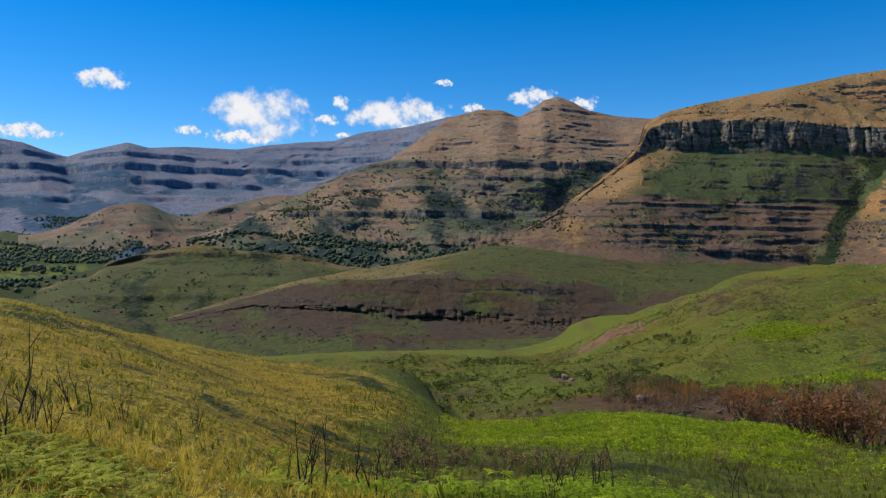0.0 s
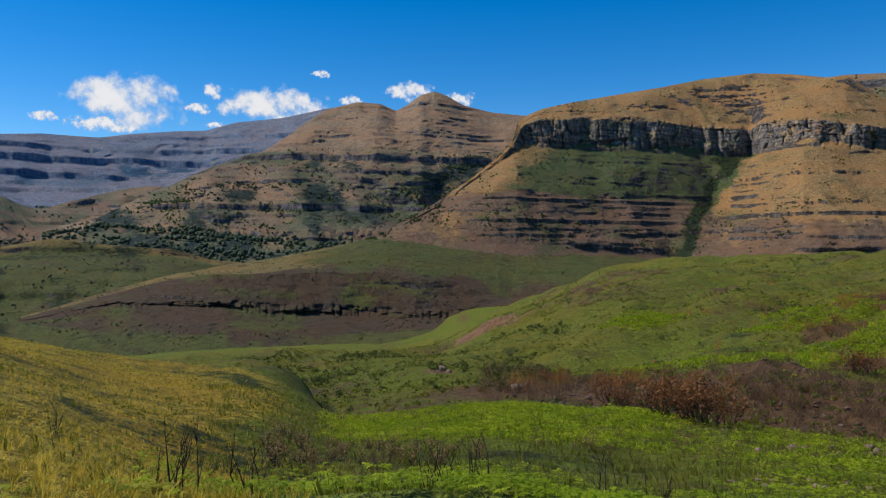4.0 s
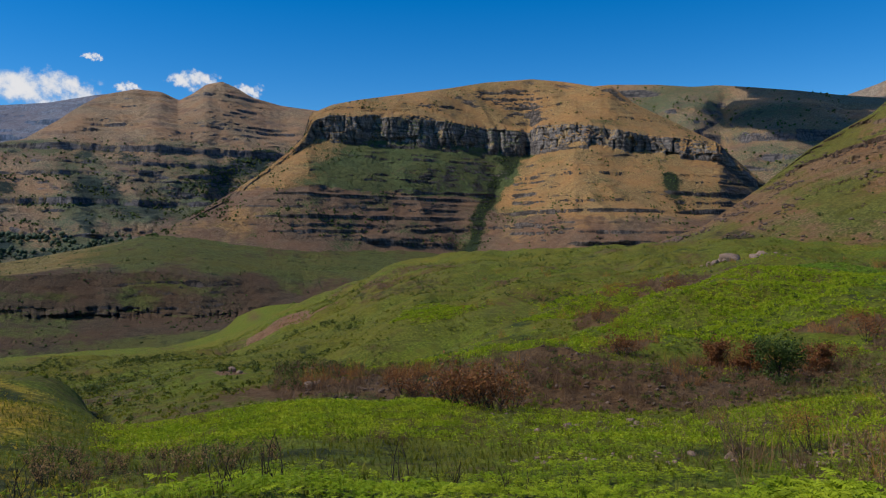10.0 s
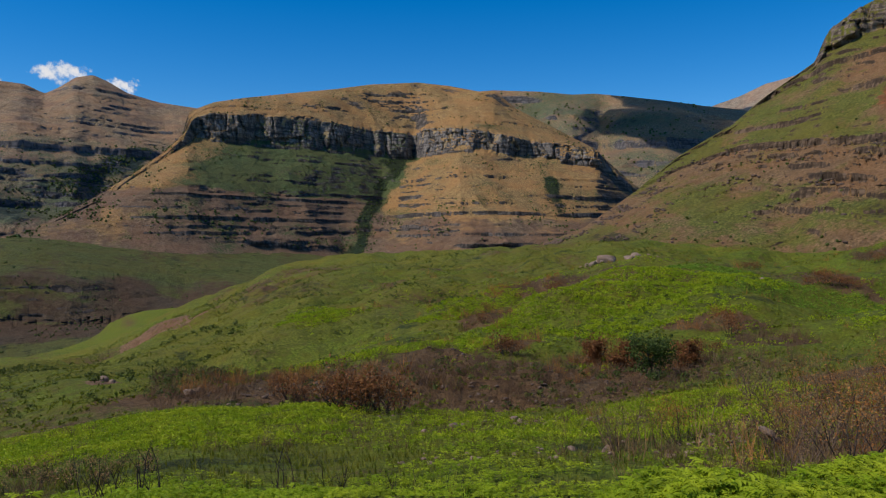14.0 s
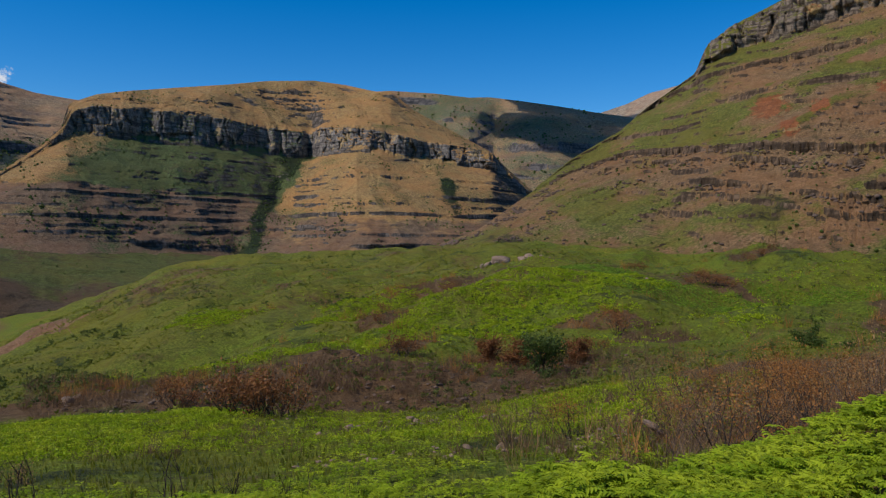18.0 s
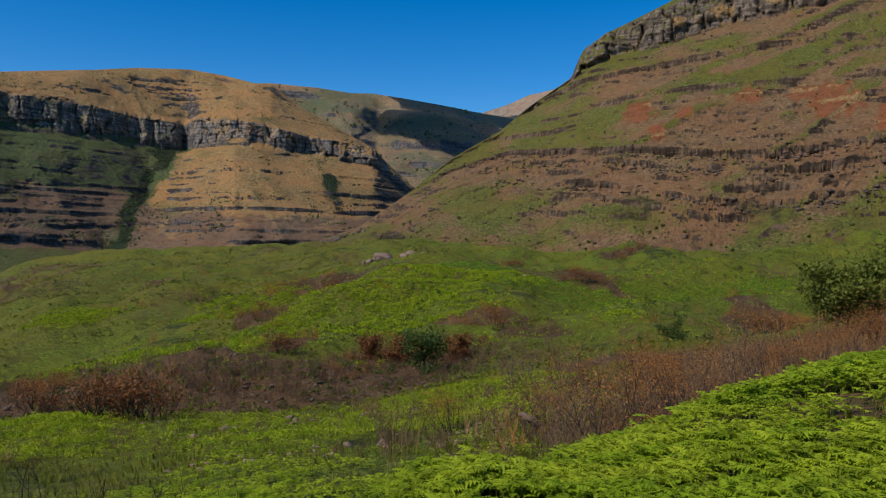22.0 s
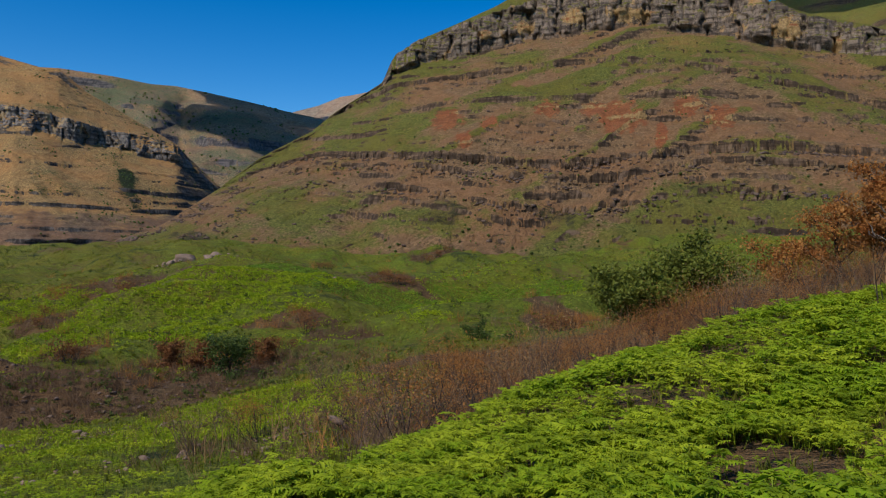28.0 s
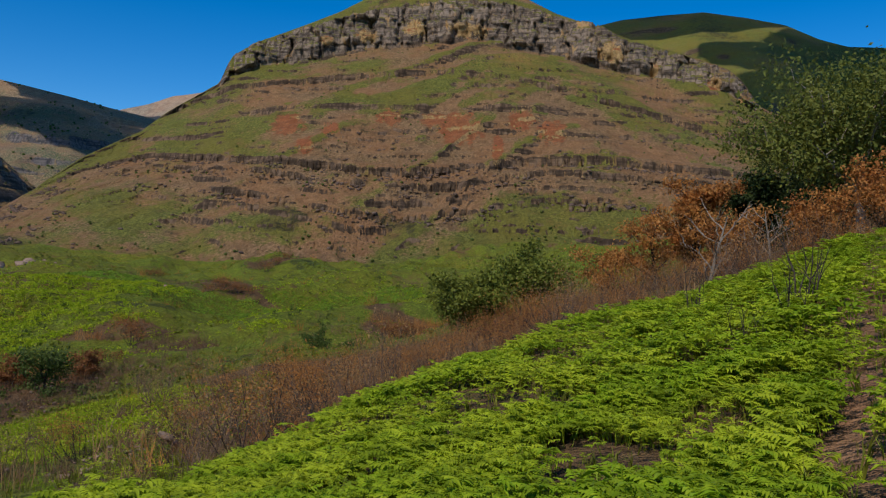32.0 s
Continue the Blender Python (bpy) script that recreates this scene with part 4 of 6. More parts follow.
def patches_at(x, y, spots, seed):
    """Ragged patches of ground: (bearing, range, half width across, half depth along the view, metres) each; 1 inside."""
    out = np.zeros_like(x)
    for sb, sr, wide, deep_m in spots:
        a = radians(sb)
        across, along = x * math.cos(a) - y * math.sin(a), x * math.sin(a) + y * math.cos(a) - sr
        out = np.maximum(out, np.exp(-((across / wide) ** 2 + (along / deep_m) ** 2)))
    return step01(out + 0.38 * fbm(x / 13, y / 13, 4, seed) + 0.2 * fbm(x / 3.5, y / 3.5, 2, seed + 40), 0.32, 0.58)


SCORCHED = ((27.5, 88, 7, 6), (33, 86, 8, 6), (42, 88, 7, 6), (36.4, 154, 5, 9), (40.4, 199, 14, 9), (52, 126, 10, 6), (15, 86, 9, 6), (38, 112, 6, 6), (45.5, 104, 7, 7), (50.5, 100, 7, 8), (72.6, 135, 9, 14), (60.4, 206, 8, 10), (62.6, 246, 9, 8), (56, 118, 7, 5), (20, 92, 8, 5), (33, 128, 3, 3))
MEADOW = ((57, 172, 16, 12), (62, 183, 16, 12), (67, 190, 18, 16), (72, 190, 18, 20), (77, 190, 16, 16), (51.5, 195, 12, 8))
RED_SOIL = ((12.1, 283, 14, 26), (14.2, 262, 10, 14), (15.5, 102, 1.6, 3), (8.9, 107, 2.0, 4))
FERNY = ((36.8, 186, 20, 16), (47, 150, 18, 20), (52.3, 172, 14, 14), (43.5, 128, 15, 12), (33.5, 176, 10, 14), (30.6, 112, 10, 9), (34, 128, 10, 9), (26, 112, 10, 7), (21, 122, 10, 6), (24, 190, 11, 12), (39.5, 140, 9, 12), (55.4, 90, 10, 7), (59, 104, 10, 9), (63, 118, 9, 9), (48, 178, 16, 10))


b = np.concatenate([np.arange(-41, 117, 0.25), np.arange(117, 319, 2.0)])
bw = np.where(b > 117, np.interp(b, [117, 319], [117, -41]), b)
flat = np.ones_like(bw)
left = step01(bw, 12, 2)
rings = [(-0.03 * flat, 0.0 * flat)] + [fitted_line(l, bw, 0.8) for l in (G_NEAR, G_SLOPE, G_HOLLOW, G_MOUND, G_GULLY, G_BANK, G_SHELF, G_CREST)]
edge = rings[-1]
rings += [(edge[0] + 130, edge[1] - 30 * (1 - left) - 12 * left), (900 * flat, -125 + 60 * (1 - left)), (1250 * flat, -125 + 60 * (1 - left)), (1500 * flat, -66 + 0 * flat), (1750 * flat, -38 + 0 * flat), (2900 * flat, 60 + 0 * flat), (4900 * flat, 70 + 0 * flat)]
r, z, v = loft(rings, [6, 36, 22, 30, 24, 30, 54, 64, 6, 4, 4, 8, 10, 16, 3], b)
taps = np.array([1, 4, 6, 4, 1]) / 16
near = slice(2, 262)
for _ in range(3):
    pad = np.pad(z, ((2, 2), (0, 0)), mode="edge")
    soft = sum(taps[k] * pad[k:k + len(z)] for k in range(5))
    z[near] = soft[near]
x, y = r * np.sin(np.radians(b))[None, :], r * np.cos(np.radians(b))[None, :]
rough = step01(r, 3, 40) * step01(r, 900, 300)
z = z + rough * (2.3 * fbm(x / 38, y / 38, 4, 91) * step01(r, 30, 160) + 0.22 * fbm(x / 6, y / 6, 3, 92) + 0.75 * fbm(x / 11, y / 11, 3, 90) * step01(r, 70, 110)) + step01(r, 150, 230) * step01(r, 420, 330) * 3.2 * fbm((x + y) / 60, (x - y) / 24, 4, 97)
folds = step01(bw, 20, 34)[None, :] * step01(r, 84, 115) * step01(r, 240, 205)
lobe = lobes(x, y)
z = z + folds * 4.2 * (np.clip(lobe, -0.6, 1) - 0.4)
# brown scrubby hollows; their darker cover also stands in for shade
hollows = folds * step01(lobe, 0.62, 0.15)
z = z + step01(r, 130, 180) * step01(r, 330, 280) * 0.8 * fbm(x / 15, y / 15, 3, 83)
slope_left = step01(bw, 4, -6)[None, :] * step01(r, 8, 22) * step01(r, 95, 80)
z = z + slope_left * (0.55 * fbm(x / 13, y / 13, 3, 89) + 0.2 * fbm(x / 4, y / 4, 3, 88))
# shade between the ferns, put into the cover as dark scrub
shade = step01(bw, 2, 8)[None, :] * step01(v, 0.9, 1.2) * step01(v, 4.3, 4.0)
# olive-brown stream bank, its shady look put into the cover too
dull = step01(bw, -8, 0)[None, :] * step01(bw, 28, 18)[None, :] * step01(v, 3.95, 4.3) * step01(v, 6.5, 6.0)
reeds = (0.75 * step01(bw, 32, 24) + 0.25 * step01(bw, 12, 5))[None, :] * step01(bw, -5, -2)[None, :] * step01(v, 1.7, 2.05) * step01(v, 3.0, 2.7)
golden = step01(bw + 6 * fbm(x / 12, y / 12, 3, 74), 3, -9) * step01(v, 4.2, 3.8)
knoll = np.exp(-((bw[None, :] + 2.2) / 3.0) ** 2 - ((r - 84) / 9) ** 2) * step01(bw, 0.9, -0.3)[None, :]
# cut bank, coloured as dark scrub in place of the overhang's shadow
cut = np.exp(-((bw[None, :] - 0.35) / 0.75) ** 2 - ((r - 85) / 6) ** 2)
ragged = 5 * fbm(x / 14, y / 14, 3, 82)
burnt = step01(bw, 16, 23)[None, :] * step01(bw, 52, 45)[None, :] * step01(v, 4.8, 5.05) * step01(r + ragged, 101, 95)
scrubby = step01(bw + 5 * fbm(x / 8, y / 8, 3, 73), 43, 54) * step01(v, 2.1, 2.5) * step01(v, 4.6, 4.0)
worn = np.exp(-((bw[None, :] - 104.5) / (30 / (r + 2))) ** 2) * step01(r, 36, 24) * step01(r, 2, 5)
under = step01(bw, 44, 52)[None, :] * step01(v, 2.2, 2.0) * step01(v, 0.5, 0.9)
scorch = patches_at(x, y, SCORCHED, 81)
meadow = patches_at(x, y, MEADOW, 80)
down_slope = fbm((0.97 * x + 0.24 * y) / 46, (0.97 * y - 0.24 * x) / 12, 4, 79)
olive = step01(bw, 52, 40)[None, :] * step01(r, 128, 190) * step01(v, 8.2, 8.0) * (1 - meadow)
cover = (0.04 + 0.12 * step01(r, 190, 260) + 0.86 * golden + 0.45 * fbm(x / 26, y / 26, 4, 93) + 0.12 * olive - 0.4 * meadow, 0.10 + 0.8 * burnt + 0.6 * scrubby + 0.5 * fbm(x / 16, y / 16, 4, 94) + 0.55 * under + 0.2 * hollows + 0.42 * reeds + 0.22 * dull + 0.7 * scorch + step01(r, 130, 190) * (0.10 + 0.4 * fbm(x / 55, y / 55, 3, 84)) * (1 - meadow) - 0.5 * meadow, 0.05 + 0.9 * cut + 0.06 * slope_left + 0.08 * hollows + 0.2 * dull + 0.22 * reeds + 0.1 * shade + (0.5 + 0.05 * folds) * fbm(x / 12, y / 12, 4, 95) * (1 - 0.8 * meadow) + 0.18 * step01(r, 110, 160) * (1 - meadow) * step01(down_slope, 0.1, 0.4) * step01(r, 330, 280) + 0.75 * slope_left * streaks(x, y) + 0.8 * step01(r, 1150, 1350) * (0.75 + 1.0 * fbm(x / 150, y / 150, 4, 96)), np.maximum(1.1 * worn, 0.9 * patches_at(x, y, RED_SOIL, 78)))
z = z + 2.6 * knoll - 3.6 * cut
ferny = patches_at(x, y, FERNY, 77)
z = z + ferny * (0.9 * fbm(x / 4.6, y / 4.6, 3, 76) + 0.3 * fbm(x / 1.8, y / 1.8, 2, 75)) + step01(r, 120, 150) * step01(r, 330, 280) * 2.0 * down_slope
z = z + burnt * (0.7 * fbm(x / 5, y / 5, 3, 87) + 0.35 * fbm(x / 1.7, y / 1.7, 2, 86))
GROUND = (b, r, z, v)
tagged(skin("ground", b, r, z, ground_mat, cover, True, olive * (0.35 + 0.7 * down_slope)), "grassy valley ground with ferns, dry grass and burnt soil", "ground", kind="structure")


# ---- scatter ----
def at(bearing, rng_m, sink=0.0):
    """A place on the ground at a bearing and range."""
    gb, gr, gz, _ = GROUND
    j = int(np.argmin(np.abs(gb - bearing)))
    a = radians(bearing)
    return Vector((rng_m * math.sin(a), rng_m * math.cos(a), float(np.interp(rng_m, gr[:, j], gz[:, j])) - sink))


def places(count, b0, b1, r0, r1, seed, power=1.0, dens=None):
    """Random places on the ground in a sector, evenly by area where power is 1, nearer to the eye where it is higher."""
    rng = np.random.RandomState(seed)
    bb = rng.uniform(b0, b1, count)
    rr = (r0 ** (2 / power) + rng.rand(count) * (r1 ** (2 / power) - r0 ** (2 / power))) ** (power / 2)
    gb, gr, gz, gv = GROUND
    jj = np.clip(np.searchsorted(gb, bb), 0, len(gb) - 1)
    zz = np.array([np.interp(q, gr[:, j], gz[:, j]) for q, j in zip(rr, jj)])
    vv = np.array([np.interp(q, gr[:, j], gv[:, j]) for q, j in zip(rr, jj)])
    a = np.radians(bb)
    p = np.stack([rr * np.sin(a), rr * np.cos(a), zz], -1)
    if dens is not None:
        ok = rng.rand(count) < dens(bb, rr, vv, p[:, 0], p[:, 1])
        p = p[ok]
    return p


def mesh_of(name, co, faces, material, smooth=False):
    me = bpy.data.meshes.new(name)
    co, faces = np.asarray(co, float), np.asarray(faces, np.int32)
    k = faces.shape[1]
    me.vertices.add(len(co))
    me.vertices.foreach_set("co", co.ravel())
    me.loops.add(faces.size)
    me.loops.foreach_set("vertex_index", faces.ravel())
    me.polygons.add(len(faces))
    me.polygons.foreach_set("loop_start", np.arange(0, faces.size, k, dtype=np.int32))
    if smooth:
        me.polygons.foreach_set("use_smooth", np.ones(len(faces), bool))
    me.update(calc_edges=True)
    me.materials.append(material)
    return me


def strew(name, forms, where, sizes, material, seed, lean=0.15, label="", category="", squash=1.0, smooth=False, clumps=0.0):
    """ONE object of many small forms, (co, faces) each, at the places where."""
    rng = np.random.RandomState(seed)
    cos, fcs, base = [], [], 0
    pick = rng.randint(0, len(forms), len(where))
    for k, (co, fc) in enumerate(forms):
        at_k = where[pick == k]
        if not len(at_k):
            continue
        n = len(at_k)
        s = rng.uniform(sizes[0], sizes[1], n) * (1 + clumps * fbm(at_k[:, 0] / 1.5, at_k[:, 1] / 1.5, 2, 119))
        a = rng.uniform(0, 2 * math.pi, n)
        lx, ly = rng.normal(0, lean, n), rng.normal(0, lean, n)
        c, d = np.cos(a)[:, None], np.sin(a)[:, None]
        px = (co[None, :, 0] * c - co[None, :, 1] * d) * s[:, None]
        py = (co[None, :, 0] * d + co[None, :, 1] * c) * s[:, None]
        pz = co[None, :, 2] * s[:, None] * squash
        px, py = px + lx[:, None] * pz, py + ly[:, None] * pz
        cos.append((np.stack([px, py, pz], -1) + at_k[:, None, :]).reshape(-1, 3))
        fcs.append((fc[None] + (np.arange(n) * len(co))[:, None, None]).reshape(-1, fc.shape[1]) + base)
        base += n * len(co)
    ob = new(name, mesh_of(name, np.concatenate(cos), np.concatenate(fcs), material, smooth))
    return tagged(ob, label, category, kind="stuff")


def leaf_material(name, colour, other, through=0.35, rough=0.6):
    n = Nodes(name, rough)
    geo = n.add("ShaderNodeNewGeometry")
    info = n.add("ShaderNodeObjectInfo")
    pick = n.math("FRACT", n.math("ADD", geo.outputs["Random Per Island"], info.outputs["Random"]), 1.0)
    spots, tones = n.noise(n.coord(), 0.5, 2), n.noise(n.coord(), 2.6, 3)
    col = n.mix(n.math("MULTIPLY_ADD", pick, 0.45), colour, other)
    col.node.inputs[0].links[0].from_node.inputs[2].default_value = 0.0
    col = n.mix(n.math("MULTIPLY", n.ramp(tones, 0.42, 0.62), 0.7), col, other)
    col = n.mix(n.math("MULTIPLY", n.ramp(spots, 0.44, 0.62), 0.6), col, tuple(v * 0.42 for v in colour))
    n.put(n.bsdf.inputs["Base Color"], col)
    tr = n.add("ShaderNodeBsdfTranslucent")
    n.put(tr.inputs["Color"], col)
    m = n.add("ShaderNodeMixShader")
    m.inputs[0].default_value = through
    n.put(m.inputs[1], n.bsdf.outputs[0])
    n.put(m.inputs[2], tr.outputs[0])
    n.put(n.tree.nodes["Material Output"].inputs["Surface"], m.outputs[0])
    return n.mat


def bark_material(name, colour, other):
    n = Nodes(name, 0.9)
    p = n.coord((1, 1, 0.25))
    f = n.noise(p, 0.05, 5)
    n.bump(f, 0.01)
    return n.colour(n.mix(n.ramp(f, 0.35, 0.65), colour, other))


fern_mat = leaf_material("fern_leaf", (0.22, 0.35, 0.010), (0.48, 0.54, 0.03), 0.38)
fern_far_mat = leaf_material("fern_leaf_far", (0.30, 0.42, 0.012), (0.54, 0.58, 0.03), 0.42)
pale_fern_mat = leaf_material("pale_fern", (0.34, 0.40, 0.03), (0.52, 0.50, 0.06), 0.42)
straw_mat = leaf_material("dry_grass", (0.72, 0.53, 0.07), (0.52, 0.42, 0.04), 0.5)
green_grass_mat = leaf_material("green_grass", (0.17, 0.20, 0.016), (0.27, 0.26, 0.03), 0.4)
meadow_mat = leaf_material("meadow_grass_blade", (0.20, 0.34, 0.03), (0.30, 0.42, 0.045), 0.4)
bush_mat = leaf_material("bush_leaf", (0.07, 0.11, 0.02), (0.12, 0.16, 0.035), 0.28)
woods_mat = leaf_material("woods_leaf", (0.10, 0.14, 0.075), (0.14, 0.18, 0.09), 0.35)
olive_mat = leaf_material("olive_leaf", (0.085, 0.115, 0.02), (0.15, 0.17, 0.035), 0.3)
rust_mat = leaf_material("rust_leaf", (0.42, 0.155, 0.04), (0.62, 0.31, 0.085), 0.38)
brown_mat = leaf_material("brown_twig_leaf", (0.38, 0.215, 0.095), (0.52, 0.34, 0.155), 0.34)
ash_mat = leaf_material("charred_twig_leaf", (0.17, 0.10, 0.055), (0.29, 0.175, 0.095), 0.28)
scorched_mat = bark_material("scorched_bark", (0.10, 0.062, 0.042), (0.22, 0.145, 0.10))
char_mat = bark_material("charred_bark", (0.028, 0.021, 0.017), (0.08, 0.06, 0.047))
bark_mat = bark_material("grey_bark", (0.16, 0.13, 0.10), (0.31, 0.265, 0.21))
tree_mat = leaf_material("tree_leaf", (0.13, 0.15, 0.026), (0.21, 0.22, 0.04), 0.35)
canopy_mat = leaf_material("canopy_leaf", (0.145, 0.17, 0.024), (0.24, 0.26, 0.04), 0.34)
evergreen_mat = leaf_material("evergreen_leaf", (0.032, 0.05, 0.013), (0.06, 0.085, 0.02), 0.22)
scorch_mat = leaf_material("scorched_leaf", (0.24, 0.095, 0.036), (0.38, 0.17, 0.055), 0.34)


# ---- high clouds out of view, added to shade the slopes below them ----
n = Nodes("shade_cloud_body", 1.0)
shade_cloud_mat = n.colour((0.85, 0.85, 0.85))
thin = n.add("ShaderNodeBsdfTransparent")
veil = n.add("ShaderNodeMixShader")
veil.inputs[0].default_value = 0.32
n.put(veil.inputs[1], n.bsdf.outputs[0])
n.put(veil.inputs[2], thin.outputs[0])
n.put(n.tree.nodes["Material Output"].inputs["Surface"], veil.outputs[0])


def shade_cloud(bearing, range_m, height, rise, wide, deep, seed):
    """An unseen cloud, added between the sun and a place to darken it."""
    rng = np.random.RandomState(seed)
    a = radians(bearing)
    centre = Vector((range_m * math.sin(a), range_m * math.cos(a), height)) + SUN_WAY * (rise / SUN_WAY.z)
    bm = bmesh.new()
    for _ in range(26):
        p = rng.normal(0, 0.42, 3)
        side, ahead = Vector((math.cos(a), -math.sin(a), 0)), Vector((math.sin(a), math.cos(a), 0))
        m = Matrix.Translation(side * (p[0] * wide) + ahead * (p[1] * deep) + Vector((0, 0, p[2] * 30)))
        bmesh.ops.create_icosphere(bm, subdivisions=2, radius=rng.uniform(0.18, 0.34) * min(wide, deep), matrix=m @ Matrix.Diagonal((1, 1, 0.35, 1)))
    for vt in bm.verts:
        vt.co *= 1 + 0.12 * noise.noise(vt.co / 70)
    me = bpy.data.meshes.new("cloud")
    bm.to_mesh(me)
    bm.free()
    me.materials.append(shade_cloud_mat)
    ob = new("cloud", me)
    ob.location = centre
    tagged(ob, "unseen cloud high overhead, added to cast a shadow", "cloud", "", "structure")


shade_cloud(112.5, 1700, 450, 900, 800, 900, 1)
shade_cloud(54.0, 2750, 460, 950, 820, 800, 2)


# ---- forms ----
def fern_form(seed, fronds=6, pairs=8, tall=0.42, reach=0.5, apart=False):
    """A bracken plant: stalks that arch over into feathered blades."""
    rng = np.random.RandomState(seed)
    co, fc, ends = [], [], []

    def quad(a, b2, c, d):
        k = len(co)
        co.extend([a, b2, c, d])
        fc.extend([(k, k + 1, k + 2), (k, k + 2, k + 3)])

    for f in range(fronds):
        a = 2 * math.pi * (f + rng.uniform(-0.3, 0.3)) / fronds
        out = np.array([math.cos(a), math.sin(a), 0.0])
        side = np.array([-math.sin(a), math.cos(a), 0.0])
        up = np.array([0, 0, 1.0])
        h, ln = tall * rng.uniform(0.65, 1.15), reach * rng.uniform(0.8, 1.2)
        knee = out * 0.10 + up * h
        w = side * 0.006
        quad(-w, w, knee + w, knee - w)
        sag = rng.uniform(0.0, 0.6)
        quad(knee - w, knee + w, knee + out * ln + up * (0.10 - sag * ln), knee + out * ln * 0.5 + up * (0.05 - sag * ln * 0.25))

        def spine(q):
            return knee + out * ln * q + up * (0.10 * q - sag * ln * q * q)

        for p in range(pairs):
            q = (p + 0.3) / pairs
            c = spine(q)
            tip = spine(min(1.0, q + 0.9 / pairs))
            half = ln * 0.62 * (1 - q) ** 0.9 + 0.012
            for sgn in (-1, 1):
                droop = rng.uniform(0.1, 0.55) * half
                e = c + sgn * side * half + out * half * 0.35 - up * droop
                m = c + sgn * side * half * 0.45 + out * half * 0.1
                wide = out * ln * 0.8 / pairs
                quad(c - wide * 0.5, m - wide * 0.75, e, m + wide * 0.75)
            if p == pairs - 1:
                quad(c - side * 0.012, c + side * 0.012, tip, tip)
        ends.append((len(co), len(fc)))
    if apart:
        cut, last = [], (0, 0)
        for e in ends:
            cut.append((np.array(co[last[0]:e[0]]), np.array(fc[last[1]:e[1]]) - last[0]))
            last = e
        return cut
    return np.array(co), np.array(fc)


def tuft_form(seed, blades=7, tall=0.5, spread=0.28, width=0.012):
    """A grass tuft of bent blades."""
    rng = np.random.RandomState(seed)
    co, fc = [], []
    for _ in range(blades):
        a, h, o = rng.uniform(0, 6.28), tall * rng.uniform(0.55, 1.1), spread * rng.uniform(0.2, 1)
        d = np.array([math.cos(a), math.sin(a), 0])
        s = np.array([-d[1], d[0], 0]) * width
        p0, p1, p2 = d * 0.04, d * o * 0.35 + np.array([0, 0, h * 0.65]), d * o + np.array([0, 0, h])
        k = len(co)
        co.extend([p0 - s, p0 + s, p1 + s * 0.8, p1 - s * 0.8, p2])
        fc.extend([(k, k + 1, k + 2), (k, k + 2, k + 3), (k + 3, k + 2, k + 4)])
    return np.array(co), np.array(fc)


def leafy_form(seed, leaves=36, size=0.16, tall=1.0, flat=0.75):
    """A bush of loose leaf sprays about one metre high and wide."""
    rng = np.random.RandomState(seed)
    co, fc = [], []
    hubs = [(rng.uniform(-0.32, 0.32), rng.uniform(-0.32, 0.32), rng.uniform(0.25, 0.8)) for _ in range(6)]
    for _ in range(leaves):
        h = hubs[rng.randint(len(hubs))]
        c = np.array(h) * (1, 1, tall) + rng.normal(0, 0.13, 3) * (1, 1, flat)
        a = rng.normal(0, 1, 3)
        a /= np.linalg.norm(a)
        t = np.cross(a, rng.normal(0, 1, 3))
        t /= np.linalg.norm(t) + 1e-6
        s = size * rng.uniform(0.6, 1.3)
        k = len(co)
        co.extend([c - a * s, c + t * s * 0.5, c + a * s, c - t * s * 0.5])
        fc.extend([(k, k + 1, k + 2), (k, k + 2, k + 3)])
    return np.array(co), np.array(fc)


def twig_form(seed, twigs=30, leaves=44):
    """A burnt thicket: thin upright twigs, few curled leaves."""
    rng = np.random.RandomState(seed)
    co, fc = [], []
    for _ in range(twigs):
        p = np.array([rng.uniform(-0.45, 0.45), rng.uniform(-0.45, 0.45), 0.0])
        q = p + np.array([rng.normal(0, 0.3), rng.normal(0, 0.3), rng.uniform(0.45, 1.15)])
        a = rng.uniform(0, 6.28)
        w = np.array([math.cos(a), math.sin(a), 0]) * 0.011
        k = len(co)
        co.extend([p - w, p + w, q + w * 0.3, q - w * 0.3])
        fc.extend([(k, k + 1, k + 2), (k, k + 2, k + 3)])
        for _ in range(leaves // twigs + 1):
            leaves_round(co, fc, rng, p + (q - p) * rng.uniform(0.4, 1.0), 1, 0.06, 0.019)
    return np.array(co), np.array(fc)


def clump_form(seed):
    """A far bush: a lumpy, uneven crown of a few faces."""
    rng = np.random.RandomState(seed)
    bm = bmesh.new()
    for k in range(2):
        bmesh.ops.create_icosphere(bm, subdivisions=1, radius=0.38 * rng.uniform(0.7, 1.2), matrix=Matrix.Translation((rng.uniform(-0.28, 0.28), rng.uniform(-0.28, 0.28), rng.uniform(0.15, 0.5))))
    for vt in bm.verts:
        vt.co += Vector(rng.normal(0, 0.06, 3))
    bmesh.ops.triangulate(bm, faces=bm.faces[:])
    bm.verts.index_update()
    co, fc = np.array([vt.co[:] for vt in bm.verts]), np.array([[vt.index for vt in f.verts] for f in bm.faces])
    bm.free()
    return co, fc


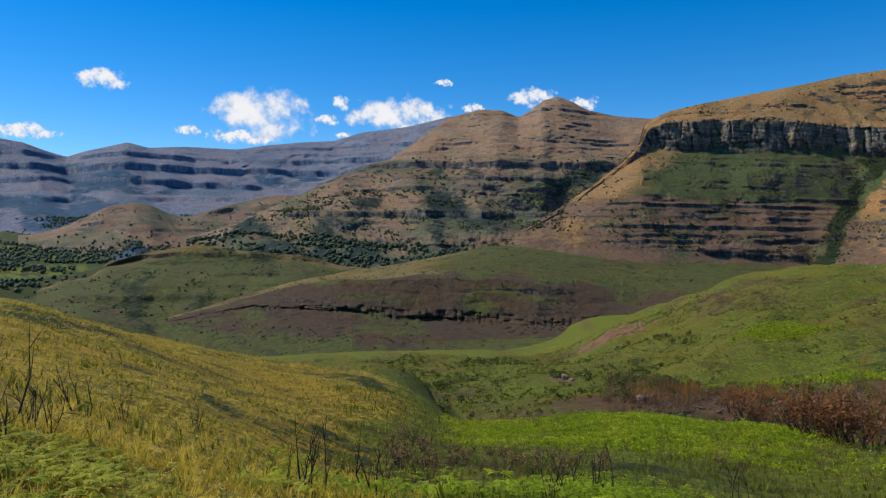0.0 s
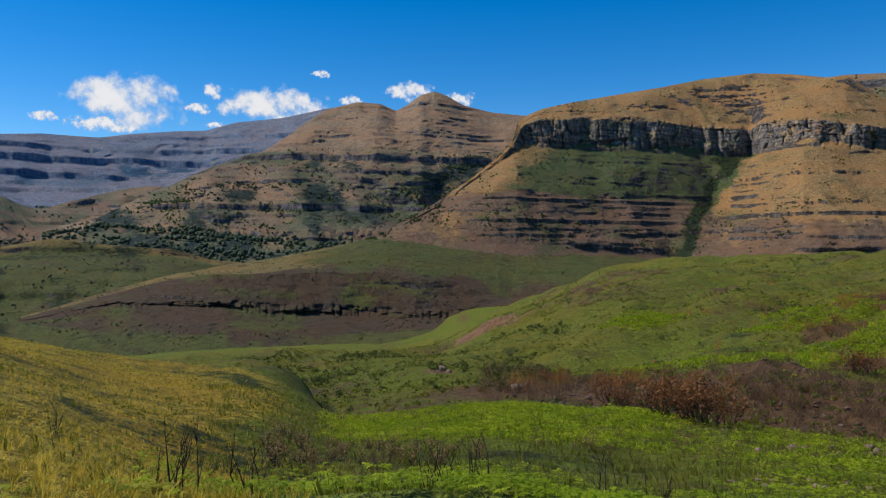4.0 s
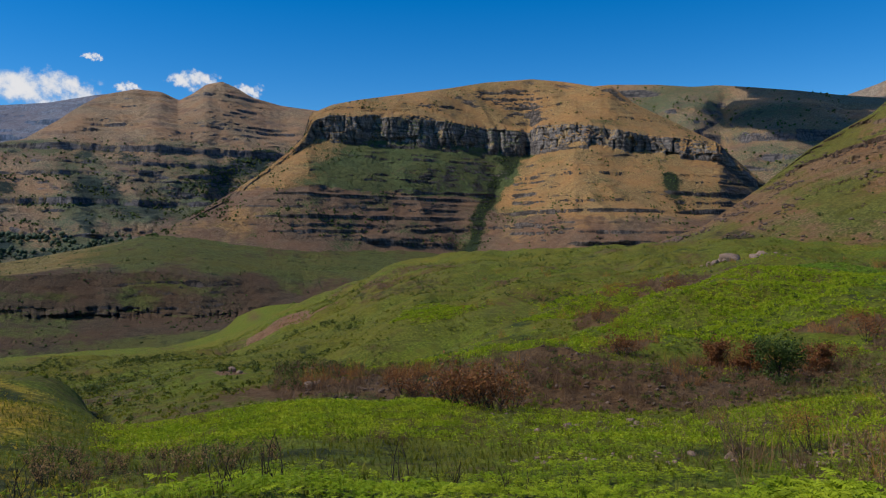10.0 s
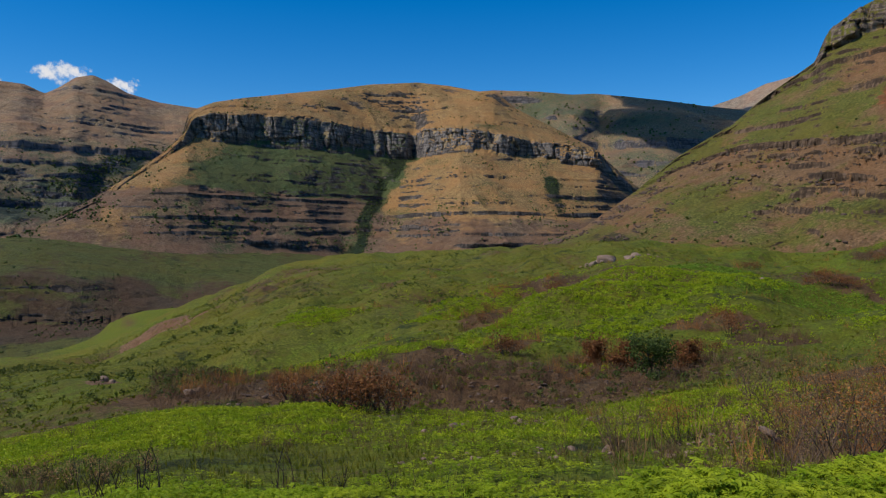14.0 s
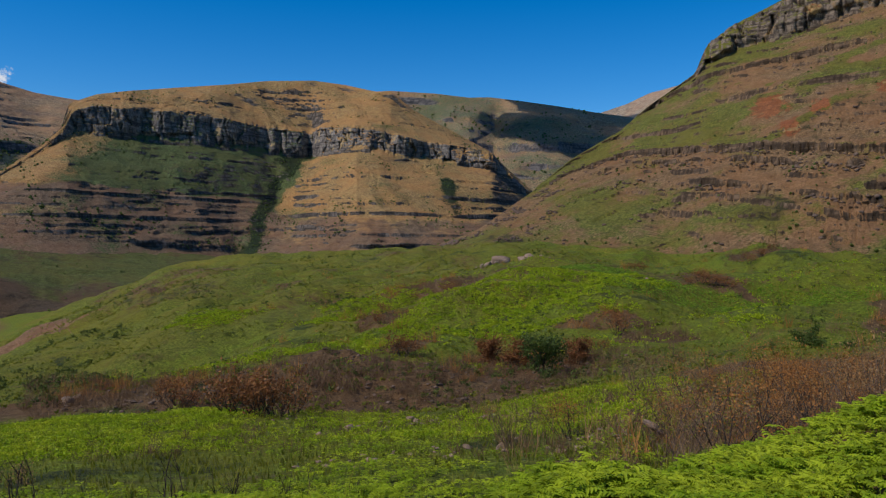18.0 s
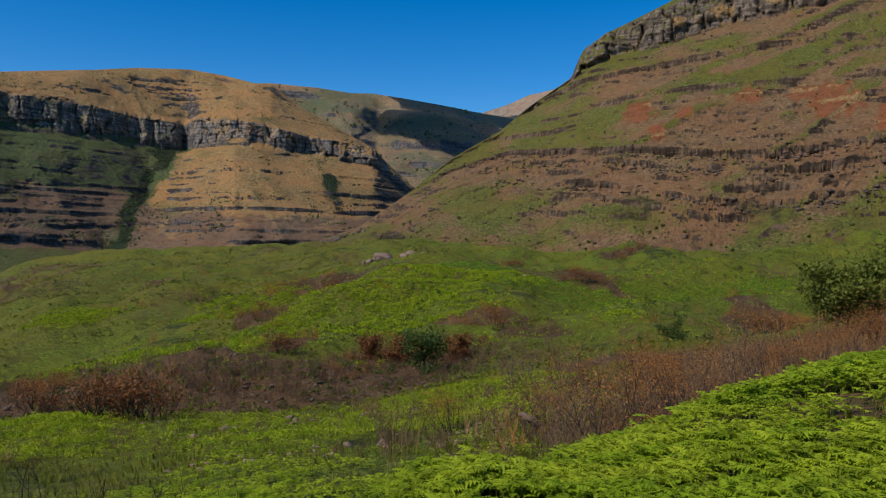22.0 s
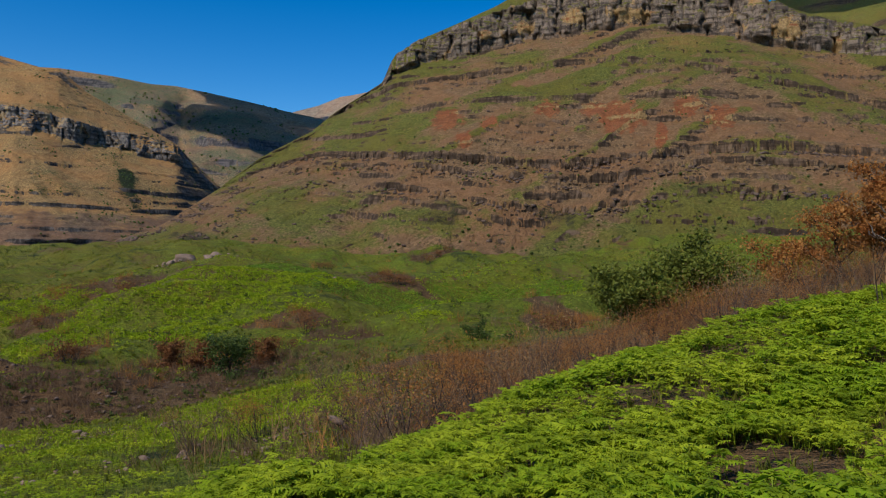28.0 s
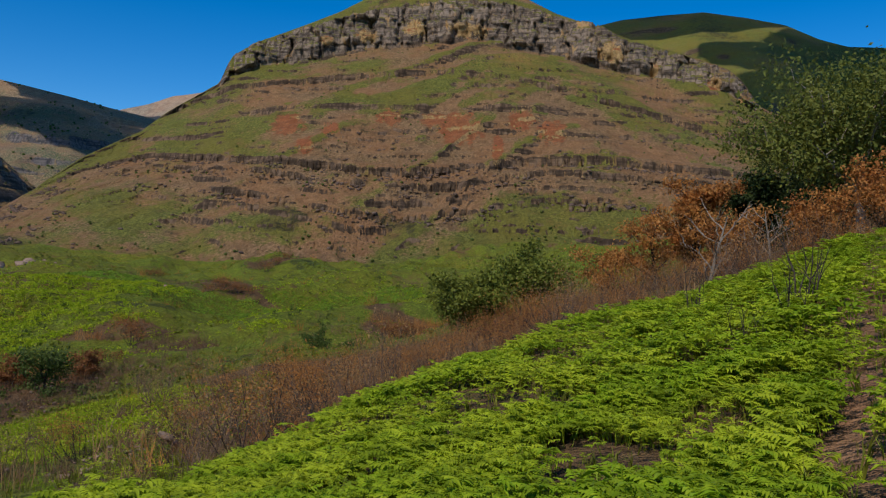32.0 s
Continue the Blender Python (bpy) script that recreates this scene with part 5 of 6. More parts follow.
def stone_form(seed, flat=0.7, cuts=2):
    """An angular stone about one metre across."""
    rng = np.random.RandomState(seed)
    bm = bmesh.new()
    bmesh.ops.create_icosphere(bm, subdivisions=cuts, radius=0.5)
    for _ in range(9):
        d = Vector(rng.normal(0, 1, 3)).normalized()
        cut = rng.uniform(0.2, 0.4)
        for vt in bm.verts:
            over = vt.co.dot(d) - cut
            if over > 0:
                vt.co -= d * over
    for vt in bm.verts:
        vt.co += Vector(rng.normal(0, 0.012, 3))
        vt.co.z = vt.co.z * flat + 0.1
    bmesh.ops.triangulate(bm, faces=bm.faces[:])
    bm.verts.index_update()
    co, fc = np.array([vt.co[:] for vt in bm.verts]), np.array([[vt.index for vt in f.verts] for f in bm.faces])
    bm.free()
    return co, fc


def tube(co, fc, path, radii, sides=5):
    """Adds a tapering tube along a path to the lists."""
    base = len(co)
    for p, rad in zip(path, radii):
        for s in range(sides):
            a = 2 * math.pi * s / sides
            co.append((p[0] + rad * math.cos(a), p[1] + rad * math.sin(a), p[2]))
    for i in range(len(path) - 1):
        for s in range(sides):
            q = base + i * sides
            n = (s + 1) % sides
            fc.append((q + s, q + n, q + sides + n))
            fc.append((q + s, q + sides + n, q + sides + s))


def grow(rng, start, way, length, rad, steps=5, bend=0.25, lift=0.1):
    """A crooked branch: its points and radii."""
    pts, rr, p, d = [np.array(start, float)], [rad], np.array(start, float), np.array(way, float)
    d /= np.linalg.norm(d)
    for k in range(steps):
        d = d + rng.normal(0, bend, 3) + np.array([0, 0, lift])
        d /= np.linalg.norm(d)
        p = p + d * length / steps
        pts.append(p.copy())
        rr.append(rad * (1 - 0.8 * (k + 1) / steps))
    return pts, rr


def part(name, me, parent, label=""):
    ob = new(name, me)
    ob.parent = parent
    if label:
        ob["label"] = label
    return ob


def leaves_round(co, fc, rng, centre, count, spread, size):
    for _ in range(count):
        c = centre + rng.normal(0, 1, 3) * spread
        a = rng.normal(0, 1, 3)
        a /= np.linalg.norm(a)
        t = np.cross(a, rng.normal(0, 1, 3))
        t /= np.linalg.norm(t) + 1e-6
        s = size * rng.uniform(0.6, 1.4)
        k = len(co)
        co.extend([c - a * s, c + t * s * 0.55, c + a * s, c - t * s * 0.55])
        fc.extend([(k, k + 1, k + 2), (k, k + 2, k + 3)])


def tree(name, where, tall, wide, leaf, bark, seed, label, category="tree", leaves=2600, size=0.16, clear=0.22, limbs=8, group="", dome=0.8):
    """A tree: crooked trunk, limbs with twigs, and a crown of leaf sprays at the limbs' ends."""
    rng = np.random.RandomState(seed)
    root = new(name)
    root.location = where
    co, fc = [], []
    pts, rr = grow(rng, (0, 0, -0.3), (rng.normal(0, 0.12), rng.normal(0, 0.12), 1), tall * 0.62, tall * (0.03 if leaf is not None else 0.018), 6, 0.10, 0.15)
    tube(co, fc, pts, rr, 7)
    part("trunk", mesh_of("trunk", co, fc, bark, True), root)
    tips = []
    for k in range(limbs):
        f = clear + (0.95 - clear) * k / limbs
        i = min(len(pts) - 2, int(f * (len(pts) - 1)))
        start = pts[i]
        a = 2.4 * k + rng.uniform(-0.4, 0.4)
        ln = wide * 0.5 * rng.uniform(0.75, 1.1) * (1 - 0.25 * abs(f - 0.5))
        co, fc = [], []
        lp, lr = grow(rng, start, (math.cos(a), math.sin(a), rng.uniform(0.25, 0.9)), ln, tall * (0.016 if leaf is not None else 0.009), 5, 0.22, 0.10)
        tube(co, fc, lp, lr, 5)
        twigs = []
        tips += [(p, 0.5 + 0.5 * q / 5) for q, p in enumerate(lp[2:])]
        for _ in range(5):
            j = rng.randint(2, len(lp))
            tp, tr = grow(rng, lp[j], (rng.normal(), rng.normal(), rng.uniform(-0.1, 1)), ln * 0.45, tall * 0.005, 4, 0.3, 0.05)
            twigs.append((tp, tr))
            tips += [(tp[2], 1.0), (tp[-1], 1.0)]
        limb = part("limb", mesh_of("limb", co, fc, bark, True), root)
        for tp, tr in twigs:
            co, fc = [], []
            tube(co, fc, tp, tr, 4)
            part("twig", mesh_of("twig", co, fc, bark, True), limb)
    if leaf is not None:
        tips += [(pts[-1] + rng.normal(0, 0.12 * wide, 3) * (1, 1, 0.5), 1.0) for _ in range(6)]
        co, fc = [], []
        each = max(3, leaves // len(tips))
        for p, w in tips:
            leaves_round(co, fc, rng, np.array(p), int(each * w * rng.uniform(0.4, 1.6)), wide * 0.065 * np.array([1, 1, 0.7]), size)
        part("crown", mesh_of("crown", co, fc, leaf), root)
    return tagged(root, label, category, group)


def shrub(name, tall, leaf, bark, seed, label, category="shrub", stems=9, leaves=120, size=0.07, group="", spread=0.5, thick=1.0):
    """A many-stemmed shrub: bare forking stems and thin leaves."""
    rng = np.random.RandomState(seed)
    root = new(name)
    lco, lfc = [], []
    for k in range(stems):
        co, fc = [], []
        a = rng.uniform(0, 6.28)
        lp, lr = grow(rng, (0.12 * tall * math.cos(a), 0.12 * tall * math.sin(a), -0.1), (spread * math.cos(a), spread * math.sin(a), 1), tall * rng.uniform(0.7, 1.1), 0.016 * tall * thick, 4, 0.14, 0.1)
        tube(co, fc, lp, lr, 3)
        for _ in range(3):
            j = rng.randint(1, 4)
            tp, tr = grow(rng, lp[j], (rng.normal(0, 0.6), rng.normal(0, 0.6), 0.9), tall * 0.4, 0.008 * tall * thick, 3, 0.25, 0.1)
            tube(co, fc, tp, tr, 3)
            if leaf is not None:
                leaves_round(lco, lfc, rng, np.array(tp[-1]), leaves // (stems * 3) + 1, 0.11 * tall, size)
        part("stem", mesh_of("stem", co, fc, bark, True), root)
    if leaf is not None:
        part("foliage", mesh_of("foliage", lco, lfc, leaf), root)
    return tagged(root, label, category, group)


def spread_copies(first, where, seed, sizes=(0.7, 1.3)):
    """Copies of some shrubs at many places; the first ones take the first places."""
    rng = np.random.RandomState(seed)
    for k, p in enumerate(where):
        s = rng.uniform(*sizes)
        m = Matrix.Translation(p) @ Matrix.Rotation(rng.uniform(0, 6.28), 4, "Z") @ Matrix.Diagonal((s, s, s * rng.uniform(0.85, 1.2), 1))
        ob = first[k % len(first)]
        if k < len(first):
            ob.matrix_basis = m
        else:
            made = copy_thing(ob, Matrix())
            made.matrix_basis = m


# ---- ferns ----
FERNS = [fern_form(k, 4, 3, 0.46, 0.30) for k in range(8)]
SMALL_FERNS = [leafy_form(20 + k, 18, 0.095, 0.45, 0.35) for k in range(5)]


def bank_cover(bb, rr, vv, px, py):
    path = np.exp(-((bb - 104.5) / (22 / (rr + 2))) ** 2) * step01(rr, 32, 22)
    gaps = step01(fbm(px / 0.85, py / 0.85, 3, 101), -0.16, 0.08)
    return step01(bb, 44, 49) * step01(vv, 2.12, 2.0) * (1 - 0.97 * path) * (0.06 + 0.94 * gaps)


FINE_FERNS = [fern_form(k, 3 + k % 2, 5, 0.48, 0.30) for k in range(8)]
plants = []
for k in range(8):
    root = new("bracken_fern")
    for co, fc in fern_form(k, 4, 6, 0.48, 0.32, True):
        part("frond", mesh_of("frond", co, fc, fern_mat), root)
    plants.append(tagged(root, "bright green bracken fern with arching feathered fronds", "fern", "bracken ferns on the bank"))
spread_copies(plants, places(700, 60, 112, 5.5, 8.5, 201, 1.2, bank_cover)[:290], 900, (0.34, 0.62))
strew("bracken_near", FINE_FERNS, places(15000, 44, 116, 5, 14, 199, 1.1, bank_cover), (0.26, 0.58), fern_mat, 198, 0.3, "dense bright green bracken on the near bank", "ferns", squash=1.15, clumps=0.55)
strew("bracken_bank", FERNS, places(24000, 44, 116, 13.5, 40, 202, 1.2, bank_cover), (0.32, 0.74), fern_mat, 203, 0.25, "dense bright green bracken covering the bank", "ferns", squash=1.15, clumps=0.5)


def field_cover(bb, rr, vv, px, py):
    patch = step01(fbm(px / 7, py / 7, 3, 102) - 0.22 * step01(bb, 38, 46), -0.2, 0.1)
    reeds = step01(bb, 12, 5) * step01(vv, 1.55, 1.85)
    patch = patch * (1 - 0.9 * reeds)
    return step01(bb, -18, -6) * step01(bb, 60, 52) * (0.32 * step01(bb, 22, 30) + (1 - 0.32 * step01(bb, 22, 30)) * step01(vv, 2.4, 1.95)) * step01(vv, 3.3, 3.0) * (0.08 + 0.92 * patch)


strew("bracken_field", FINE_FERNS, places(36000, -18, 60, 9, 46, 204, 1.25, field_cover), (0.2, 0.46), fern_mat, 205, 0.12, "bright green bracken in the hollow below the slope", "ferns", squash=1.1, clumps=0.5)


def mound_cover(bb, rr, vv, px, py):
    patch = step01(fbm(px / 12, py / 12, 3, 103), -0.3, 0.05) * (0.25 + 0.75 * step01(fbm(px / 2.2, py / 2.2, 2, 116), -0.3, 0.0))
    bright = step01(bb, -1, 3) * step01(vv, 3.05, 3.25) * step01(vv, 4.25, 4.05)
    return bright * (0.12 + 0.88 * np.maximum(patch * step01(bb, 64, 50), step01(bb, 22, 16)))


strew("bracken_mound", SMALL_FERNS, places(20000, -2, 64, 30, 62, 206, 1.0, mound_cover), (0.4, 0.8), fern_far_mat, 207, 0.12, "low green bracken covering the mound", "ferns")


def side_cover(bb, rr, vv, px, py):
    return (0.92 * patches_at(px, py, FERNY, 77) + 0.10 * step01(fbm(px / 22, py / 22, 4, 104), 0.0, 0.3) * step01(bb, 20, 36)) * step01(vv, 5.6, 5.9) * step01(vv, 7.6, 7.3) * (0.35 + 0.65 * step01(fbm(px / 2.6, py / 2.6, 2, 118), -0.25, 0.1))


FAR_FERNS = [leafy_form(40 + k, 11, 0.13, 0.5, 0.3) for k in range(5)]
strew("bracken_hillside", FAR_FERNS, places(150000, 12, 86, 86, 225, 208, 1.15, side_cover), (0.6, 1.5), fern_far_mat, 209, 0.1, "patches of green bracken on the far hillside", "ferns")

pale = []
for k in range(5):
    root = new("pale_fern")
    for co, fc in fern_form(k + 30, 4, 7, 0.48, 0.32, True):
        part("frond", mesh_of("frond", co, fc, pale_fern_mat), root)
    pale.append(tagged(root, "pale green bracken fern at the foot of the dry slope", "fern", "pale ferns on the dry slope"))
spread_copies(pale, places(400, -36, -12, 5, 7.2, 244, 1.0, lambda bb, rr, vv, px, py: step01(fbm(px / 1.2, py / 1.2, 2, 111), -0.2, 0.2))[:90], 245, (0.25, 0.5))
strew("pale_bracken", FINE_FERNS, places(520, -36, -10, 7, 10, 240, 1.0, lambda bb, rr, vv, px, py: step01(fbm(px / 2, py / 2, 2, 111), -0.2, 0.3)), (0.22, 0.45), pale_fern_mat, 241, 0.12, "pale green bracken at the foot of the dry slope", "ferns")

# ---- grass ----
LOW_BUSHES = [leafy_form(50 + k, 16, 0.12, 0.5, 0.4) for k in range(5)]
TUFTS = [tuft_form(60 + k, 7, 0.19, 0.30, 0.006) for k in range(6)]
GREEN_TUFTS = [tuft_form(70 + k, 5, 0.24, 0.22, 0.008) for k in range(5)]


def slope_cover(bb, rr, vv, px, py):
    return step01(bb + 6 * fbm(px / 12, py / 12, 3, 74), 3, -9) * step01(vv, 4.1, 3.9) * (1 - 0.5 * step01(streaks(px, py), 0.05, 0.3) * step01(rr, 9, 16)) * (0.35 + 0.65 * step01(fbm(px / 7, py / 7, 3, 105), -0.3, 0.2))


strew("slope_scrub", LOW_BUSHES, places(1100, -36, 8, 14, 92, 246, 1.3, lambda bb, rr, vv, px, py: step01(bb, 8, -4) * step01(vv, 4.0, 3.8) * step01(streaks(px, py), 0.05, 0.3)), (0.25, 0.6), green_grass_mat, 247, 0.1, "bands of low dark bushes across the dry slope", "bushes")
strew("golden_grass", TUFTS, places(36000, -36, 10, 4.5, 92, 210, 1.6, slope_cover), (0.6, 1.3), straw_mat, 211, 0.2, "tall golden grass on the open slope", "grass")


def mixed_cover(bb, rr, vv, px, py):
    return step01(vv, 4.3, 4.1) * (0.2 + 0.8 * step01(fbm(px / 5, py / 5, 3, 106), -0.2, 0.3)) * (1 - 0.75 * bank_cover(bb, rr, vv, px, py))


strew("green_grass", GREEN_TUFTS, places(14000, -36, 114, 5, 70, 212, 1.5, mixed_cover), (0.7, 1.4), green_grass_mat, 213, 0.2, "green grass tufts between the ferns", "grass")

HILL_TUFTS = [leafy_form(75 + k, 6, 0.2, 0.35, 0.3) for k in range(5)]
strew("hillside_grass", HILL_TUFTS, places(42000, -4, 92, 60, 335, 214, 1.25, lambda bb, rr, vv, px, py: step01(vv, 4.15, 4.35) * step01(vv, 8.0, 7.9) * (1 - patches_at(px, py, MEADOW, 80)) * step01(fbm(px / 8, py / 8, 3, 112), -0.15, 0.25)), (0.6, 1.3), green_grass_mat, 215, 0.1, "rough green grass on the hillside", "grass")

strew("meadow_grass", HILL_TUFTS, places(60000, 46, 82, 150, 225, 216, 1.0, lambda bb, rr, vv, px, py: 0.8 * patches_at(px, py, MEADOW, 80)), (0.5, 1.0), meadow_mat, 217, 0.1, "smooth bright green meadow grass below the hill", "grass")

# ---- far bushes ----
CLUMPS = [clump_form(80 + k) for k in range(6)]
TWIGGY = [twig_form(97 + k) for k in range(5)]
LEAFY = [leafy_form(90 + k, 30, 0.15) for k in range(5)]
for key, sizes, leaf, label in (("foothill", (5, 10), woods_mat, "dark bushes at the foot of the brown foothills"), ("far", (6, 12), woods_mat, "dark woods at the foot of the far range"), ("peak", (3, 7), bush_mat, "dark bushes dotted over the brown mountain"), ("plateau", (4, 9), bush_mat, "dark bushes in the plateau's ravines"), ("cliff", (1.5, 4.2), bush_mat, "dark bushes on ledges and in the ravine"), ("hill", (0.6, 1.7), olive_mat, "small olive bushes on the rocky hill"), ("bench", (0.9, 2.4), bush_mat, "dark bushes dotted over the bench"), ("belt", (6, 13), woods_mat, "belt of dark green woods along the mountain's foot"), ("spur", (1.8, 4.5), woods_mat, "dark bushes on the low spur")):
    strew("scrub_" + key, CLUMPS, SCRUB[key], sizes, leaf, 220 + len(key), 0.1, label, "bushes", smooth=True)


def wood_cover(bb, rr, vv, px, py):
    return step01(fbm(px / 190, py / 90, 4, 107), -0.28, 0.0)


strew("valley_woods", CLUMPS, places(9000, -34, 14, 1330, 2450, 225, 1.0, wood_cover), (6, 12), woods_mat, 226, 0.1, "dark green woods on the valley floor", "trees", smooth=True)


def shelf_cover(bb, rr, vv, px, py):
    return 0.05 + 0.9 * step01(vv, 4.9, 5.2) * (1 - patches_at(px, py, MEADOW, 80)) * step01(fbm(px / 18, py / 18, 3, 108) - 0.45 * lobes(px, py), -0.1, 0.3)


strew("hillside_scrub", LEAFY, places(9000, 0, 92, 70, 320, 227, 1.1, shelf_cover), (0.4, 1.4), olive_mat, 228, 0.1, "low olive scrub on the green hillside", "bushes")
strew("gully_bushes", LEAFY, places(3400, -6, 18, 84, 215, 249, 1.0, lambda bb, rr, vv, px, py: step01(vv, 4.6, 4.9) * step01(fbm(px / 9, py / 9, 3, 123), 0.05, 0.35)), (0.35, 1.5), olive_mat, 250, 0.1, "olive bushes scattered along the stream's gully", "bushes", clumps=0.4)
SCORCH_SPOTS = places(16000, 12, 84, 78, 262, 229, 1.1, lambda bb, rr, vv, px, py: patches_at(px, py, SCORCHED, 81) * (0.25 + 0.75 * step01(fbm(px / 3, py / 3, 2, 122), -0.2, 0.15)) + 0.02 * step01(bb, 20, 34))
redder = fbm(SCORCH_SPOTS[:, 0] / 9, SCORCH_SPOTS[:, 1] / 9, 2, 109) > 0.08
strew("burnt_hillside_scrub", TWIGGY, SCORCH_SPOTS[~redder], (0.6, 1.9), ash_mat, 230, 0.1, "charred scrub in hollows of the hillside", "bushes", clumps=0.5)
strew("rust_hillside_scrub", TWIGGY, SCORCH_SPOTS[redder], (0.6, 2.0), rust_mat, 248, 0.1, "rust-brown burnt scrub in hollows of the hillside", "bushes", clumps=0.5)

# ---- stones ----
n = Nodes("pale_stone", 0.9)
f1, f2 = n.noise(n.coord(), 0.5, 5), n.noise(n.coord(), 0.07, 4)
n.bump(n.math("ADD", f1, f2), 0.05)
stone_mat = n.colour(n.mix(n.ramp(f1, 0.35, 0.65), (0.27, 0.18, 0.13), n.mix(n.ramp(f2, 0.3, 0.7), (0.38, 0.265, 0.195), (0.13, 0.092, 0.07))))
n = Nodes("ledge_stone", 0.9)
f1, f2 = n.noise(n.coord(), 1.6, 5), n.noise(n.coord(), 0.3, 4)
n.bump(f2, 0.2)
ledge_mat = n.colour(n.mix(n.ramp(f1, 0.35, 0.65), (0.10, 0.066, 0.05), n.mix(n.ramp(f2, 0.3, 0.7), (0.22, 0.15, 0.11), (0.12, 0.083, 0.064))))
STONES = [stone_form(110 + k, 0.62) for k in range(7)]
BLOCKS = [stone_form(120 + k, 0.6, 1) for k in range(6)]
strew("ledge_rocks", BLOCKS, LEDGE, (0.8, 3.2), ledge_mat, 231, 0.05, "brown broken rocks along the hill's ledges", "rocks")
rng = np.random.RandomState(41)
meshes = [mesh_of("boulder", co, fc, stone_mat) for co, fc in STONES]


def boulder(bearing, range_m, wide, label="pale rounded boulder half sunk in the grass", group=""):
    ob = new("boulder", meshes[rng.randint(len(meshes))])
    s = wide * rng.uniform(0.9, 1.15)
    ob.matrix_basis = Matrix.Translation(at(bearing, range_m, 0.04 * wide)) @ Matrix.Rotation(rng.uniform(0, 6.28), 4, "Z") @ Matrix.Diagonal((s, s * rng.uniform(0.7, 1.0), s * rng.uniform(0.95, 1.25) * (1.5 if range_m > 200 else 1.0), 1))
    return tagged(ob, label, "boulder", group)


for bearing, range_m, wide in ((44.7, 238, 1.6), (46.9, 246, 2.6), (47.7, 250, 1.8), (45.4, 240, 2.0), (44.4, 243, 2.6), (48.6, 252, 1.5), (45.0, 242, 6.4), (44.1, 240, 3.8), (46.6, 250, 4.6), (47.2, 252, 5.0), (45.7, 246, 3.4), (43.6, 241, 2.6), (46.1, 244, 1.9), (48.0, 255, 2.4), (57.2, 247, 3.0), (43.2, 238, 2.6), (9.04, 109, 1.9), (14.5, 86, 1.8), (15.2, 87, 1.2), (9.6, 108, 1.0), (55.6, 181, 1.6)):
    boulder(bearing, range_m, wide, "large pale boulder at the foot of the hill" if range_m > 200 else "reddish boulder on the stream bank")
for bearing, range_m, wide in ((33.8, 46.1, 1.1), (34.3, 47, 0.8), (36.0, 49, 0.6), (38.1, 51.5, 0.9), (38.7, 51, 0.6), (40.2, 50, 0.5), (43.7, 46.6, 1.0), (44.4, 47, 0.7), (45.0, 31.3, 0.55), (42.5, 31.9, 0.5), (46.2, 44, 0.8), (47.5, 45, 0.6), (55.8, 35.5, 0.9), (56.4, 36, 0.7), (31.5, 44, 0.5), (41.2, 47, 0.7), (49.3, 41, 0.5), (36.8, 40, 0.4), (51.0, 38, 0.6), (39.3, 44, 0.45)):
    boulder(bearing, range_m, wide, "pale grey stone lying among ferns", "stones in the clearing")
strew("bank_stones", STONES, places(750, 14, 56, 76, 104, 232, 1.0, lambda bb, rr, vv, px, py: step01(vv, 4.95, 5.2) * step01(vv, 6.1, 5.9) * 0.8), (0.2, 0.8), ledge_mat, 233, 0.1, "loose stones on the burnt gully bank", "stones")
strew("clearing_stones", STONES, places(700, 28, 60, 28, 56, 234, 1.0, lambda bb, rr, vv, px, py: step01(fbm(px / 6, py / 6, 3, 110), 0.0, 0.4)), (0.12, 0.4), stone_mat, 235, 0.1, "small grey stones in the clearing", "stones")

strew("bank_scrub", TWIGGY, places(900, 12, 58, 74, 106, 236, 1.0, lambda bb, rr, vv, px, py: step01(vv, 4.8, 5.1) * step01(vv, 6.4, 6.0)), (0.5, 1.5), ash_mat, 237, 0.15, "burnt brown scrub on the gully bank", "bushes")
strew("dry_stalks", TWIGGY, places(900, -1, 64, 18, 58, 238, 1.0, lambda bb, rr, vv, px, py: step01(vv, 2.0, 2.3) * step01(fbm(px / 7, py / 7, 3, 113), 0.0, 0.35)), (0.3, 0.75), ash_mat, 239, 0.15, "brown dry stalks in the hollow", "stalks")
strew("clearing_grass", GREEN_TUFTS, places(9000, -8, 64, 16, 60, 242, 1.0, lambda bb, rr, vv, px, py: step01(vv, 2.0, 2.2) * (0.3 + 0.7 * step01(fbm(px / 4, py / 4, 3, 114), -0.1, 0.3))), (0.9, 1.9), green_grass_mat, 243, 0.2, "long yellow-green grass in the clearing", "grass")

# ---- shrubs ----
rust = [shrub("burnt_shrub", 1.9, rust_mat, char_mat, 300 + k, "burnt shrub with rust-brown dead leaves on charred stems", stems=10, leaves=900, size=0.026, group="burnt shrubs behind the bank", spread=0.75, thick=0.5) for k in range(5)]
brown = [shrub("bare_shrub", 1.8, brown_mat, scorched_mat, 310 + k, "bare brown shrub of thin burnt twigs", stems=11, leaves=500, size=0.02, group="bare shrubs behind the bank", spread=0.75, thick=0.5) for k in range(5)]


def behind_bank(bb, rr, vv, px, py):
    return step01(vv, 2.25, 2.45) * step01(vv, 4.1, 3.7) * np.maximum(step01(bb, 50, 62), 0.45 * step01(bb, 40, 46) * step01(fbm(px / 7, py / 7, 3, 115), -0.1, 0.2))


